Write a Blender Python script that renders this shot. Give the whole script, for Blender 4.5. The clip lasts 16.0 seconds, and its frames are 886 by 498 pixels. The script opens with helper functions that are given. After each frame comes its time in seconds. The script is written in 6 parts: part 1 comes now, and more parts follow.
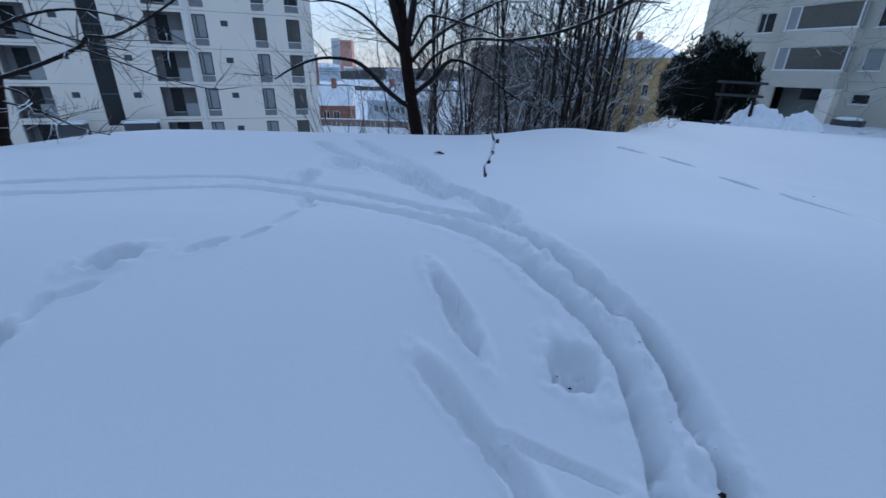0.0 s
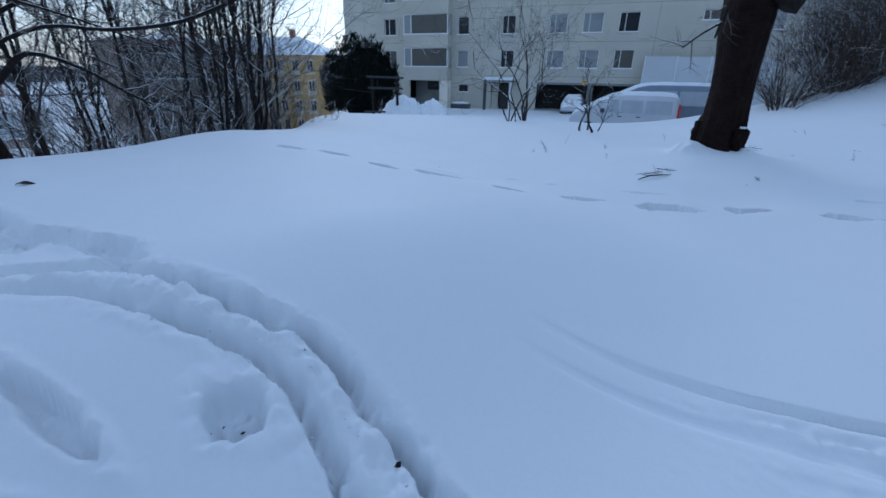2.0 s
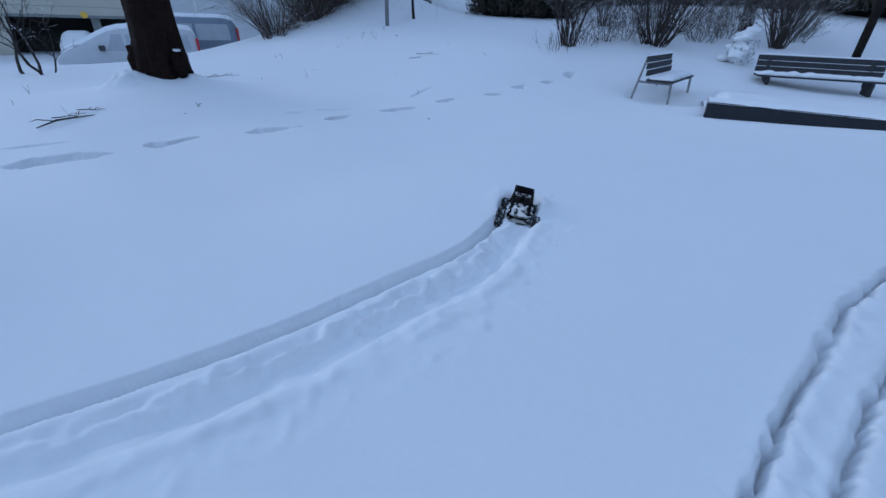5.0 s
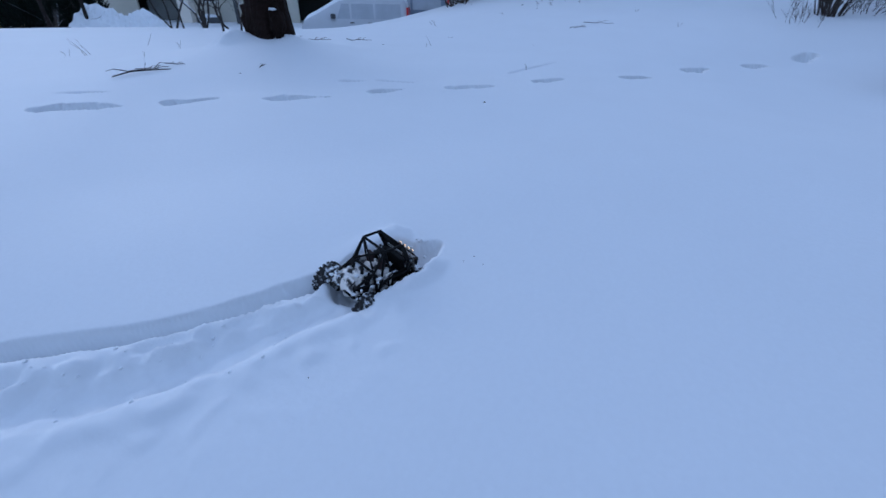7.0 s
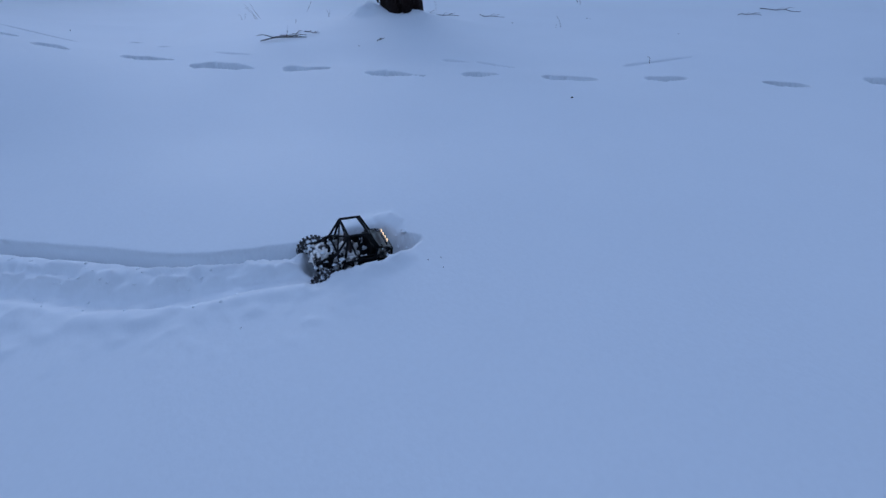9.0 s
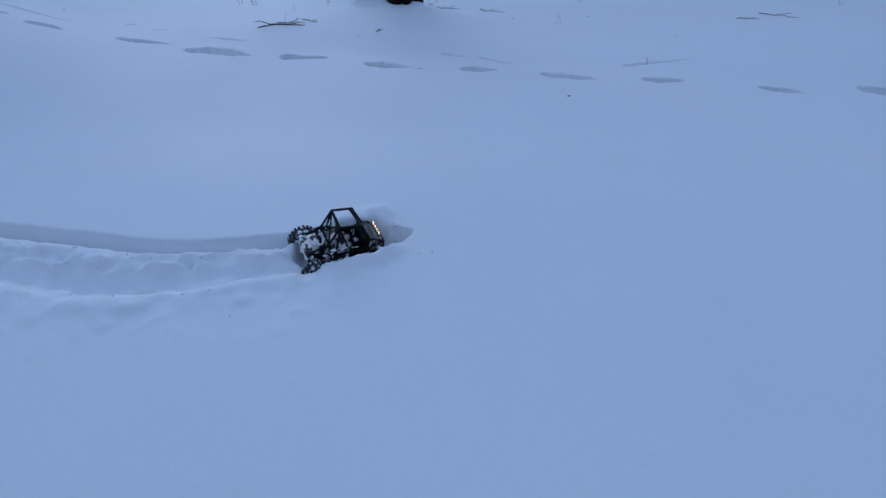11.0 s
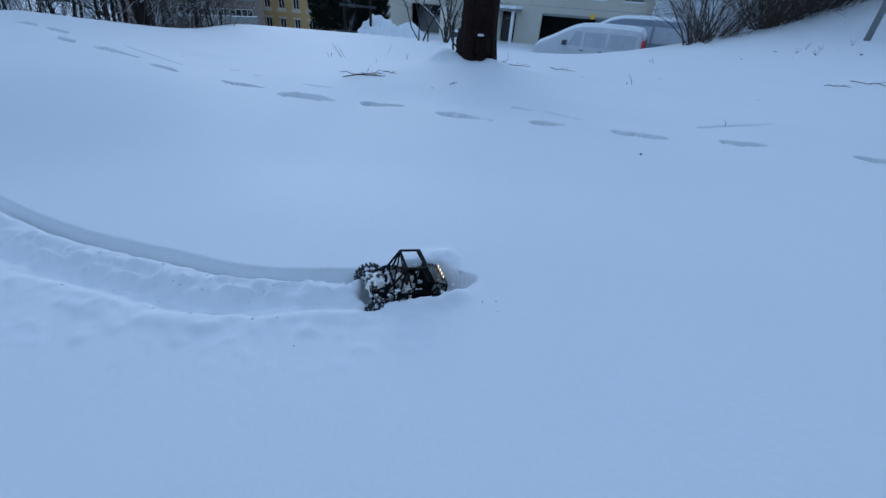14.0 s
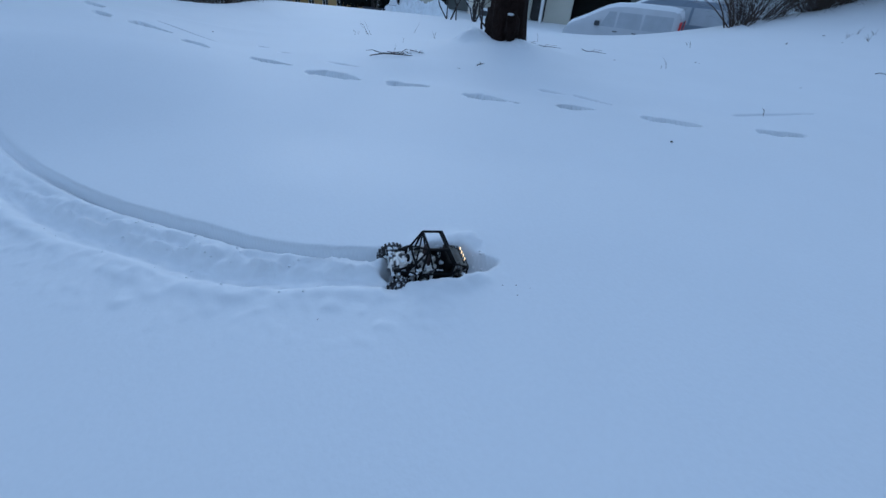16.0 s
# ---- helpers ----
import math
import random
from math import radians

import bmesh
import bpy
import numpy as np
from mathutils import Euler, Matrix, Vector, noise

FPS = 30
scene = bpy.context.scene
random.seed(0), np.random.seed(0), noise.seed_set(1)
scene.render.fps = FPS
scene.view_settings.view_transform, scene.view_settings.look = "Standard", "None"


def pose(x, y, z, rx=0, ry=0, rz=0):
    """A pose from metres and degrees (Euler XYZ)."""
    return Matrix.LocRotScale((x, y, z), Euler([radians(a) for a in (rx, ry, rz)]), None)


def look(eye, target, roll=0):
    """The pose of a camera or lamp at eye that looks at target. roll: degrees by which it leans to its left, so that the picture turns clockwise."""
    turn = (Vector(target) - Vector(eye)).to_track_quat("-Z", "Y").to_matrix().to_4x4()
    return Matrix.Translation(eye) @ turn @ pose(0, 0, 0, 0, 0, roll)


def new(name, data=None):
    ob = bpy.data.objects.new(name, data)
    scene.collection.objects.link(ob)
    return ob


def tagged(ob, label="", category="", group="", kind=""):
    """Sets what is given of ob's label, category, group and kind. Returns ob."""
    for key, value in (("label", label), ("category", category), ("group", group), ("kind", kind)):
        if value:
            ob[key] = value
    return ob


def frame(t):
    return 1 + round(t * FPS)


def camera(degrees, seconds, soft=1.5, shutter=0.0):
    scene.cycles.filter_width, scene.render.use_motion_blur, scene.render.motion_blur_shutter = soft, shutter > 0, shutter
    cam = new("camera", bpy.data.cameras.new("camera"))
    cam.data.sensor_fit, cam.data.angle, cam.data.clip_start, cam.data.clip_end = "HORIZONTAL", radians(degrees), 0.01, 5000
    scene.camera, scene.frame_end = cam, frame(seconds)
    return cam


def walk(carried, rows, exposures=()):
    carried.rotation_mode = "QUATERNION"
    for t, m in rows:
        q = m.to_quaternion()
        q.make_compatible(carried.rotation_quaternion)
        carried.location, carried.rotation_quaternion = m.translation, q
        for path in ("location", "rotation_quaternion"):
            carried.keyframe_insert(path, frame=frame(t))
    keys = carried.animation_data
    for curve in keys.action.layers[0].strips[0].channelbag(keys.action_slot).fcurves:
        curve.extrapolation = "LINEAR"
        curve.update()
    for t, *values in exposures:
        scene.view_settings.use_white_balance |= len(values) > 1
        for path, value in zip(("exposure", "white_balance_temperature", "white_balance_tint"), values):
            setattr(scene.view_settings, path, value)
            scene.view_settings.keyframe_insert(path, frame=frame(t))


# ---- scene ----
# ---- camera ----
# seconds, place, heading (to the left), pitch (up), roll
cam = camera(93.49, 16.0, 1.5, 0.14)
PATH = [
    (0, 0.000, 0.000, 1.500, 0.01, -23.24, 1.34),
    (0.5, 0.157, 0.034, 1.485, -10.93, -23.43, 1.73),
    (1, 0.227, 0.058, 1.493, -21.38, -23.16, 1.87),
    (1.5, 0.266, 0.092, 1.499, -30.89, -22.69, 1.36),
    (2, 0.357, 0.048, 1.504, -40.28, -22.87, 0.85),
    (2.5, 0.414, 0.042, 1.465, -48.58, -23.97, 0.30),
    (3, 0.411, 0.016, 1.386, -61.96, -29.16, 0.67),
    (3.5, 0.502, -0.274, 1.363, -81.05, -32.31, 2.09),
    (3.7, 0.456, -0.300, 1.427, -89.74, -32.06, 3.34),
    (5.8, 2.158, -1.571, 1.251, -91.68, -26.97, 0.03),
    (6, 2.259, -1.675, 1.260, -85.98, -28.46, -0.21),
    (6.5, 2.445, -2.024, 1.221, -73.99, -30.37, 0.36),
    (7, 2.760, -2.309, 1.160, -64.46, -32.19, 0.94),
    (7.5, 3.023, -2.540, 1.211, -53.54, -33.69, -0.11),
    (8, 3.086, -2.749, 1.283, -46.49, -36.02, -0.71),
    (8.5, 3.098, -2.776, 1.295, -44.81, -36.25, 0.58),
    (9, 3.076, -2.754, 1.269, -44.58, -35.71, 1.57),
    (9.5, 3.085, -2.772, 1.287, -44.94, -36.35, 2.55),
    (9.7, 3.084, -2.790, 1.296, -44.93, -37.08, 2.80),
    (11.8, 3.075, -2.739, 1.265, -45.43, -35.45, 4.35),
    (12, 3.074, -2.732, 1.268, -44.54, -34.71, 4.14),
    (12.5, 3.070, -2.720, 1.269, -42.15, -33.00, 4.00),
    (13, 3.056, -2.709, 1.280, -39.88, -31.82, 4.05),
    (13.5, 3.045, -2.711, 1.279, -38.12, -30.93, 4.10),
    (14, 3.046, -2.710, 1.266, -37.05, -30.81, 4.41),
    (14.5, 3.039, -2.702, 1.274, -35.47, -31.24, 4.21),
    (15, 3.026, -2.708, 1.264, -34.64, -32.49, 4.41),
    (15.5, 3.027, -2.707, 1.264, -34.40, -32.77, 4.80),
    (16, 3.029, -2.717, 1.269, -34.13, -33.33, 5.01),
]


def held(x, y, z, yaw, pitch, roll):
    turn = Euler((radians(90 + pitch), 0, radians(yaw))).to_matrix().to_4x4()
    return Matrix.Translation((x, y, z)) @ turn @ pose(0, 0, 0, 0, 0, roll)


EXPOSURES = [(0, 1.54, 5040, 2), (1.5, 1.58, 5030, 1), (2.5, 1.6, 5020, 0), (3.5, 1.57, 5000, 0), (6, 1.65, 4940, 5), (7, 1.6, 4900, 6), (7.5, 1.54, 4880, 6), (8, 1.22, 4825, 6), (9, 1.29, 4820, 7), (12, 1.27, 4840, 4), (13, 1.53, 4910, 2), (13.5, 1.59, 4920, -1), (14.5, 1.6, 4910, -2), (16, 1.54, 4910, -2)]
walk(cam, [(t, held(*row)) for t, *row in PATH], EXPOSURES)

# ---- sky and sun: a clear winter dusk, the low sun hidden behind the grey block ----
SUN_AZ, SUN_EL = -28.0, 8.0
world = bpy.data.worlds.new("dusk_sky")
scene.world = world
world.use_nodes = True
wn, wl = world.node_tree.nodes, world.node_tree.links
sky = wn.new("ShaderNodeTexSky")
sky.sky_type, sky.sun_disc = "NISHITA", False
sky.sun_elevation, sky.sun_rotation = radians(SUN_EL), radians(-SUN_AZ)
sky.air_density, sky.dust_density, sky.ozone_density = 1.0, 0.15, 3.0
haze = wn.new("ShaderNodeHueSaturation")
haze.inputs["Saturation"].default_value = 0.62
wl.new(sky.outputs[0], haze.inputs["Color"])
veil = wn.new("ShaderNodeMix")
veil.data_type = "RGBA"
# the veil of haze thickens smoothly towards the horizon
where, parts_of = wn.new("ShaderNodeTexCoord"), wn.new("ShaderNodeSeparateXYZ")
wl.new(where.outputs["Generated"], parts_of.inputs[0])
thick_air = wn.new("ShaderNodeMapRange")
thick_air.interpolation_type = "SMOOTHSTEP"
thick_air.inputs["From Min"].default_value, thick_air.inputs["From Max"].default_value = 0.0, 0.45
thick_air.inputs["To Min"].default_value, thick_air.inputs["To Max"].default_value = 0.85, 0.31
wl.new(parts_of.outputs["Z"], thick_air.inputs["Value"])
wl.new(thick_air.outputs[0], veil.inputs["Factor"])
veil.inputs["B"].default_value = (1.2, 0.985, 0.995, 1)
wl.new(haze.outputs[0], veil.inputs["A"])
wl.new(veil.outputs["Result"], wn["Background"].inputs[0])
wn["Background"].inputs[1].default_value = 0.15
sun = new("sun", bpy.data.lights.new("sun", "SUN"))
sun.data.energy, sun.data.angle, sun.data.color = 0.65, radians(45), (1.0, 0.88, 0.82)
aim = Vector((-math.sin(radians(SUN_AZ)) * math.cos(radians(SUN_EL)), math.cos(radians(SUN_AZ)) * math.cos(radians(SUN_EL)), math.sin(radians(SUN_EL))))
sun.matrix_world = look(aim * 100, (0, 0, 0))


# ---- materials ----
def mat(name, base, rough=0.7, metal=0.0, vary=0.12, scale=6.0, bump=0.15, fine=40.0, snow=0.0, emit=0.0, patch=None, bump_far=0.02):
    """A surface with variation at two scales; snow: how much of its upward faces carries snow."""
    m = bpy.data.materials.new(name)
    m.use_nodes = True
    n, l = m.node_tree.nodes, m.node_tree.links
    b = n["Principled BSDF"]
    pos = n.new("ShaderNodeTexCoord")
    big, small = n.new("ShaderNodeTexNoise"), n.new("ShaderNodeTexNoise")
    big.inputs["Scale"].default_value, small.inputs["Scale"].default_value = scale, fine
    big.inputs["Detail"].default_value, small.inputs["Detail"].default_value = 5, 4
    for t in (big, small):
        l.new(pos.outputs["Object"], t.inputs["Vector"])
    add = n.new("ShaderNodeMath")
    add.operation = "ADD"
    l.new(big.outputs["Fac"], add.inputs[0])
    l.new(small.outputs["Fac"], add.inputs[1])
    ramp = n.new("ShaderNodeMapRange")
    ramp.inputs["From Min"].default_value, ramp.inputs["From Max"].default_value = 0.6, 1.4
    ramp.inputs["To Min"].default_value, ramp.inputs["To Max"].default_value = 1 - vary, 1 + vary
    l.new(add.outputs[0], ramp.inputs["Value"])
    tone = n.new("ShaderNodeVectorMath")
    tone.operation = "SCALE"
    tone.inputs[0].default_value = base
    l.new(ramp.outputs[0], tone.inputs["Scale"])
    colour = tone.outputs[0]
    if patch:
        spots = n.new("ShaderNodeTexNoise")
        spots.inputs["Scale"].default_value, spots.inputs["Detail"].default_value = patch[1], 6
        l.new(pos.outputs["Object"], spots.inputs["Vector"])
        cut = n.new("ShaderNodeMapRange")
        cut.inputs["From Min"].default_value, cut.inputs["From Max"].default_value = patch[2], patch[2] + 0.1
        l.new(spots.outputs["Fac"], cut.inputs["Value"])
        mixp = n.new("ShaderNodeMix")
        mixp.data_type = "RGBA"
        l.new(cut.outputs[0], mixp.inputs["Factor"])
        l.new(colour, mixp.inputs["A"])
        mixp.inputs["B"].default_value = (*patch[0], 1)
        colour = mixp.outputs["Result"]
    if snow > 0:
        geo = n.new("ShaderNodeNewGeometry")
        split = n.new("ShaderNodeSeparateXYZ")
        l.new(geo.outputs["Normal"], split.inputs[0])
        up = n.new("ShaderNodeMath")
        up.operation = "MULTIPLY_ADD"
        l.new(small.outputs["Fac"], up.inputs[0])
        up.inputs[1].default_value = 0.9
        l.new(split.outputs["Z"], up.inputs[2])
        cov = n.new("ShaderNodeMapRange")
        cov.inputs["From Min"].default_value, cov.inputs["From Max"].default_value = 1.45 - snow, 1.6 - snow
        l.new(up.outputs[0], cov.inputs["Value"])
        mixs = n.new("ShaderNodeMix")
        mixs.data_type = "RGBA"
        l.new(cov.outputs[0], mixs.inputs["Factor"])
        l.new(colour, mixs.inputs["A"])
        mixs.inputs["B"].default_value = (0.84, 0.86, 0.88, 1)
        colour = mixs.outputs["Result"]
    l.new(colour, b.inputs["Base Color"])
    b.inputs["Roughness"].default_value, b.inputs["Metallic"].default_value = rough, metal
    if bump:
        bp = n.new("ShaderNodeBump")
        bp.inputs["Strength"].default_value, bp.inputs["Distance"].default_value = bump, bump_far
        l.new(add.outputs[0], bp.inputs["Height"])
        l.new(bp.outputs[0], b.inputs["Normal"])
    if emit:
        b.inputs["Emission Color"].default_value, b.inputs["Emission Strength"].default_value = (*base, 1), emit
    return m


def glass_mat(name, tint, rough=0.1):
    m = mat(name, tint, rough, 0.0, 0.1, 0.6, 0.03, 3.0)
    m.node_tree.nodes["Principled BSDF"].inputs["Specular IOR Level"].default_value = 0.1
    return m


SNOW = mat("snow", (0.77, 0.79, 0.81), 0.75, vary=0.02, scale=1.6, bump=0.12, fine=55.0, bump_far=0.006)
SNOW_LUMP = mat("piled_snow", (0.8, 0.82, 0.84), 0.8, vary=0.05, scale=2.5, bump=0.5, fine=22.0)
CONCRETE = mat("grey_concrete_panel", (0.48, 0.46, 0.39), 0.85, vary=0.16, scale=0.35, bump=0.1, fine=14)
# darker copy of CONCRETE: shade of recess, canopy and garage is in the colour
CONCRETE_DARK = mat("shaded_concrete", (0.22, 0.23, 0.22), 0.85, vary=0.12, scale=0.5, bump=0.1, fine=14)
WHITE_RENDER = mat("white_render", (0.74, 0.69, 0.6), 0.85, vary=0.07, scale=0.3, bump=0.08, fine=20)
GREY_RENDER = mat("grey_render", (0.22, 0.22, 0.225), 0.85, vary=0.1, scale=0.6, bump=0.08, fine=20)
FRAME_WHITE = mat("white_window_frame", (0.66, 0.66, 0.65), 0.5, vary=0.06, scale=3, bump=0.0)
FRAME_DARK = mat("dark_window_frame", (0.05, 0.055, 0.06), 0.5, vary=0.1, scale=3, bump=0.0)
PANE = glass_mat("window_glass", (0.032, 0.036, 0.038))
# lighter panes: sky reflections, and some curtains, are put into the glass colour
PANE_GREY = glass_mat("grey_glass", (0.11, 0.108, 0.096))
PANE_PALE = glass_mat("pale_glass", (0.27, 0.285, 0.285))
# near-black slabs and inner walls: the darkness of unlit rooms is in the colour
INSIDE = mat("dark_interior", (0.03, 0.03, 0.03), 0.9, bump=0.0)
BARK = mat("dark_bark", (0.022, 0.018, 0.016), 0.9, vary=0.5, scale=9, bump=1.0, fine=45, snow=0.28, bump_far=0.03)
BARK_BIG = mat("furrowed_bark", (0.015, 0.0085, 0.0065), 0.9, vary=0.5, scale=7, bump=1.0, fine=30, snow=0.0, bump_far=0.05)
for m in (BARK, BARK_BIG):
    m.node_tree.nodes["Principled BSDF"].inputs["Specular IOR Level"].default_value = 0.15
TWIG = mat("bare_twig", (0.075, 0.06, 0.05), 0.9, vary=0.3, scale=20, bump=0.0, snow=0.48)
TWIG_DARK = mat("dark_brushwood", (0.06, 0.045, 0.036), 0.95, vary=0.3, scale=20, bump=0.0, snow=0.55)
TWIG_SNOWY = mat("snowed_twig", (0.04, 0.031, 0.027), 0.9, vary=0.3, scale=20, bump=0.0, snow=0.45)
LADEN = mat("snow_laden_bark", (0.03, 0.024, 0.021), 0.9, vary=0.4, scale=12, bump=0.6, fine=30, snow=0.45)
TWIG_FROST = mat("frosted_twig", (0.085, 0.078, 0.074), 0.9, vary=0.3, scale=20, bump=0.0, snow=0.6)
DRY = mat("dry_stalk", (0.09, 0.06, 0.045), 0.9, vary=0.3, scale=20, bump=0.0)
YEW = mat("dark_yew_needles", (0.007, 0.010, 0.008), 0.85, vary=0.4, scale=5, bump=0.0)
YEW.node_tree.nodes["Principled BSDF"].inputs["Specular IOR Level"].default_value = 0.08
HEDGE = mat("dark_hedge", (0.045, 0.04, 0.032), 0.9, vary=0.4, scale=5, bump=0.0, snow=0.12)
WOOD_GREY = mat("weathered_bench_wood", (0.036, 0.038, 0.043), 0.8, vary=0.3, scale=8, bump=0.3, fine=60)
METAL_GREY = mat("galvanised_steel", (0.25, 0.26, 0.27), 0.5, 0.7, vary=0.15, scale=10, bump=0.1)
PLANK = mat("dark_stained_timber", (0.013, 0.016, 0.023), 0.75, vary=0.3, scale=9, bump=0.4, fine=50)
YELLOW = mat("ochre_render", (0.5, 0.35, 0.15), 0.85, vary=0.1, scale=0.3, bump=0.05)
CREAM = mat("cream_trim", (0.6, 0.56, 0.46), 0.8, vary=0.06, scale=1, bump=0.0)
BRICK = mat("red_brick_far", (0.24, 0.115, 0.085), 0.85, vary=0.15, scale=0.6, bump=0.1)
BROWN_RENDER = mat("brown_render", (0.2, 0.16, 0.135), 0.85, vary=0.12, scale=0.4, bump=0.05)
PALE_BLUE = mat("pale_blue_render", (0.45, 0.5, 0.54), 0.85, vary=0.07, scale=0.4, bump=0.05)
ORANGE = mat("sunlit_orange_tower", (0.6, 0.25, 0.16), 0.7, vary=0.08, scale=0.1, bump=0.0)
TOWER_WHITE = mat("tower_white", (0.55, 0.57, 0.6), 0.7, vary=0.05, scale=0.1, bump=0.0)
ROOF_SNOW = mat("snowy_roof", (0.8, 0.83, 0.86), 0.8, vary=0.08, scale=0.6, bump=0.2, fine=8, patch=((0.2, 0.2, 0.21), 0.35, 0.64))
WOODS = mat("far_woods", (0.06, 0.06, 0.06), 0.95, vary=0.4, scale=0.08, bump=0.0)
RUBBER = mat("black_rubber", (0.02, 0.02, 0.021), 0.8, vary=0.2, scale=30, bump=0.2, patch=((0.75, 0.77, 0.8), 60.0, 0.55))
BLACK_PLASTIC = mat("black_plastic_tube", (0.004, 0.004, 0.0045), 0.6, vary=0.2, scale=30, bump=0.0)
BLACK_PLASTIC.node_tree.nodes["Principled BSDF"].inputs["Specular IOR Level"].default_value = 0.15
CAR_SNOWY = mat("snow_dusted_panel", (0.022, 0.022, 0.024), 0.6, vary=0.2, scale=30, bump=0.0, patch=((0.84, 0.81, 0.76), 38.0, 0.4))
CHROME = mat("scuffed_silver_plastic", (0.22, 0.21, 0.19), 0.3, 0.8, vary=0.2, scale=40, bump=0.0)
AMBER = mat("amber_lamp", (1.0, 0.6, 0.28), 0.3, bump=0.0, emit=0.6)
RED_SEAT = mat("dark_red_seat", (0.02, 0.008, 0.008), 0.7, vary=0.2, scale=30, bump=0.0)
VAN_PAINT = mat("white_van_paint", (0.56, 0.58, 0.61), 0.35, vary=0.08, scale=1.5, bump=0.02, snow=0.3)
VAN_BLUE = mat("blue_grey_van_paint", (0.2, 0.24, 0.3), 0.35, vary=0.1, scale=1.5, bump=0.02, snow=0.25)
DUSTED = mat("snow_dusted_glass", (0.42, 0.45, 0.49), 0.5, vary=0.15, scale=2.5, bump=0.1)
RED_LAMP = mat("red_tail_lamp", (0.5, 0.03, 0.03), 0.3, bump=0.0)
LEAF = mat("brown_dead_leaf", (0.035, 0.018, 0.012), 0.8, vary=0.3, scale=60, bump=0.3)
SOIL = mat("dark_grit", (0.04, 0.035, 0.03), 0.9, vary=0.4, scale=60, bump=0.3)
YELLOW_SIGN = mat("yellow_sign", (0.7, 0.45, 0.05), 0.5, bump=0.0)
WHITE_SHEET = mat("white_hoarding", (0.52, 0.54, 0.56), 0.7, vary=0.08, scale=0.8, bump=0.05)


# ---- mesh helpers ----
def part(name, bm, material, parent=None, label="", smooth=False):
    me = bpy.data.meshes.new(name)
    bm.to_mesh(me)
    bm.free()
    for p in me.polygons:
        p.use_smooth = smooth
    me.materials.append(material)
    ob = new(name, me)
    ob.parent = parent
    if label:
        tagged(ob, label)
    return ob


def thing(name, label, category, m=None, group="", kind=""):
    ob = tagged(new(name), label, category, group, kind)
    if m is not None:
        ob.matrix_basis = m
    return ob


def box(bm, x0, y0, z0, x1, y1, z1, bevel=0.0, m=None):
    made = bmesh.ops.create_cube(bm, size=1)
    vs = made["verts"]
    bmesh.ops.transform(bm, matrix=Matrix.LocRotScale(((x0 + x1) / 2, (y0 + y1) / 2, (z0 + z1) / 2), None, (abs(x1 - x0), abs(y1 - y0), abs(z1 - z0))), verts=vs)
    if bevel:
        es = list({e for v in vs for e in v.link_edges})
        out = bmesh.ops.bevel(bm, geom=es, offset=bevel, segments=2, affect="EDGES", profile=0.6)
        vs = list({v for f in out["faces"] for v in f.verts} | {v for v in vs if v.is_valid})
    if m is not None:
        bmesh.ops.transform(bm, matrix=m, verts=vs)
    return bm


def tube(bm, pts, radii, sides=6, cap=True):
    """A tapering tube through points."""
    pts = [Vector(p) for p in pts]
    rings, ref = [], None
    for i, p in enumerate(pts):
        d = (pts[min(i + 1, len(pts) - 1)] - pts[max(i - 1, 0)]).normalized()
        if ref is None:
            ref = d.orthogonal().normalized()
        ref = (ref - d * ref.dot(d)).normalized()
        side, r = d.cross(ref), radii[i] if hasattr(radii, "__len__") else radii
        rings.append([bm.verts.new(p + r * (math.cos(a) * ref + math.sin(a) * side)) for a in (2 * math.pi * k / sides for k in range(sides))])
    for a, b in zip(rings, rings[1:]):
        for k in range(sides):
            bm.faces.new((a[k], a[(k + 1) % sides], b[(k + 1) % sides], b[k]))
    if cap:
        bm.faces.new(list(reversed(rings[0])))
        bm.faces.new(rings[-1])
    return bm


def lump(bm, centre, size, detail=2, rough=0.2, seed=0.0):
    made = bmesh.ops.create_icosphere(bm, subdivisions=detail, radius=1)
    for v in made["verts"]:
        k = 1 + rough * noise.noise(v.co * 2.3 + Vector((seed, seed * 0.7, 3.1)))
        v.co = Vector((v.co.x * size[0] * k, v.co.y * size[1] * k, v.co.z * size[2] * k)) + Vector(centre)
    return bm


# ---- ground: one sheet of snow with the ruts, footprints and pits in it ----
def ease(t):
    t = np.clip(t, 0, 1)
    return t * t * (3 - 2 * t)


def soft(t, w):
    return w * np.logaddexp(0, t / w)


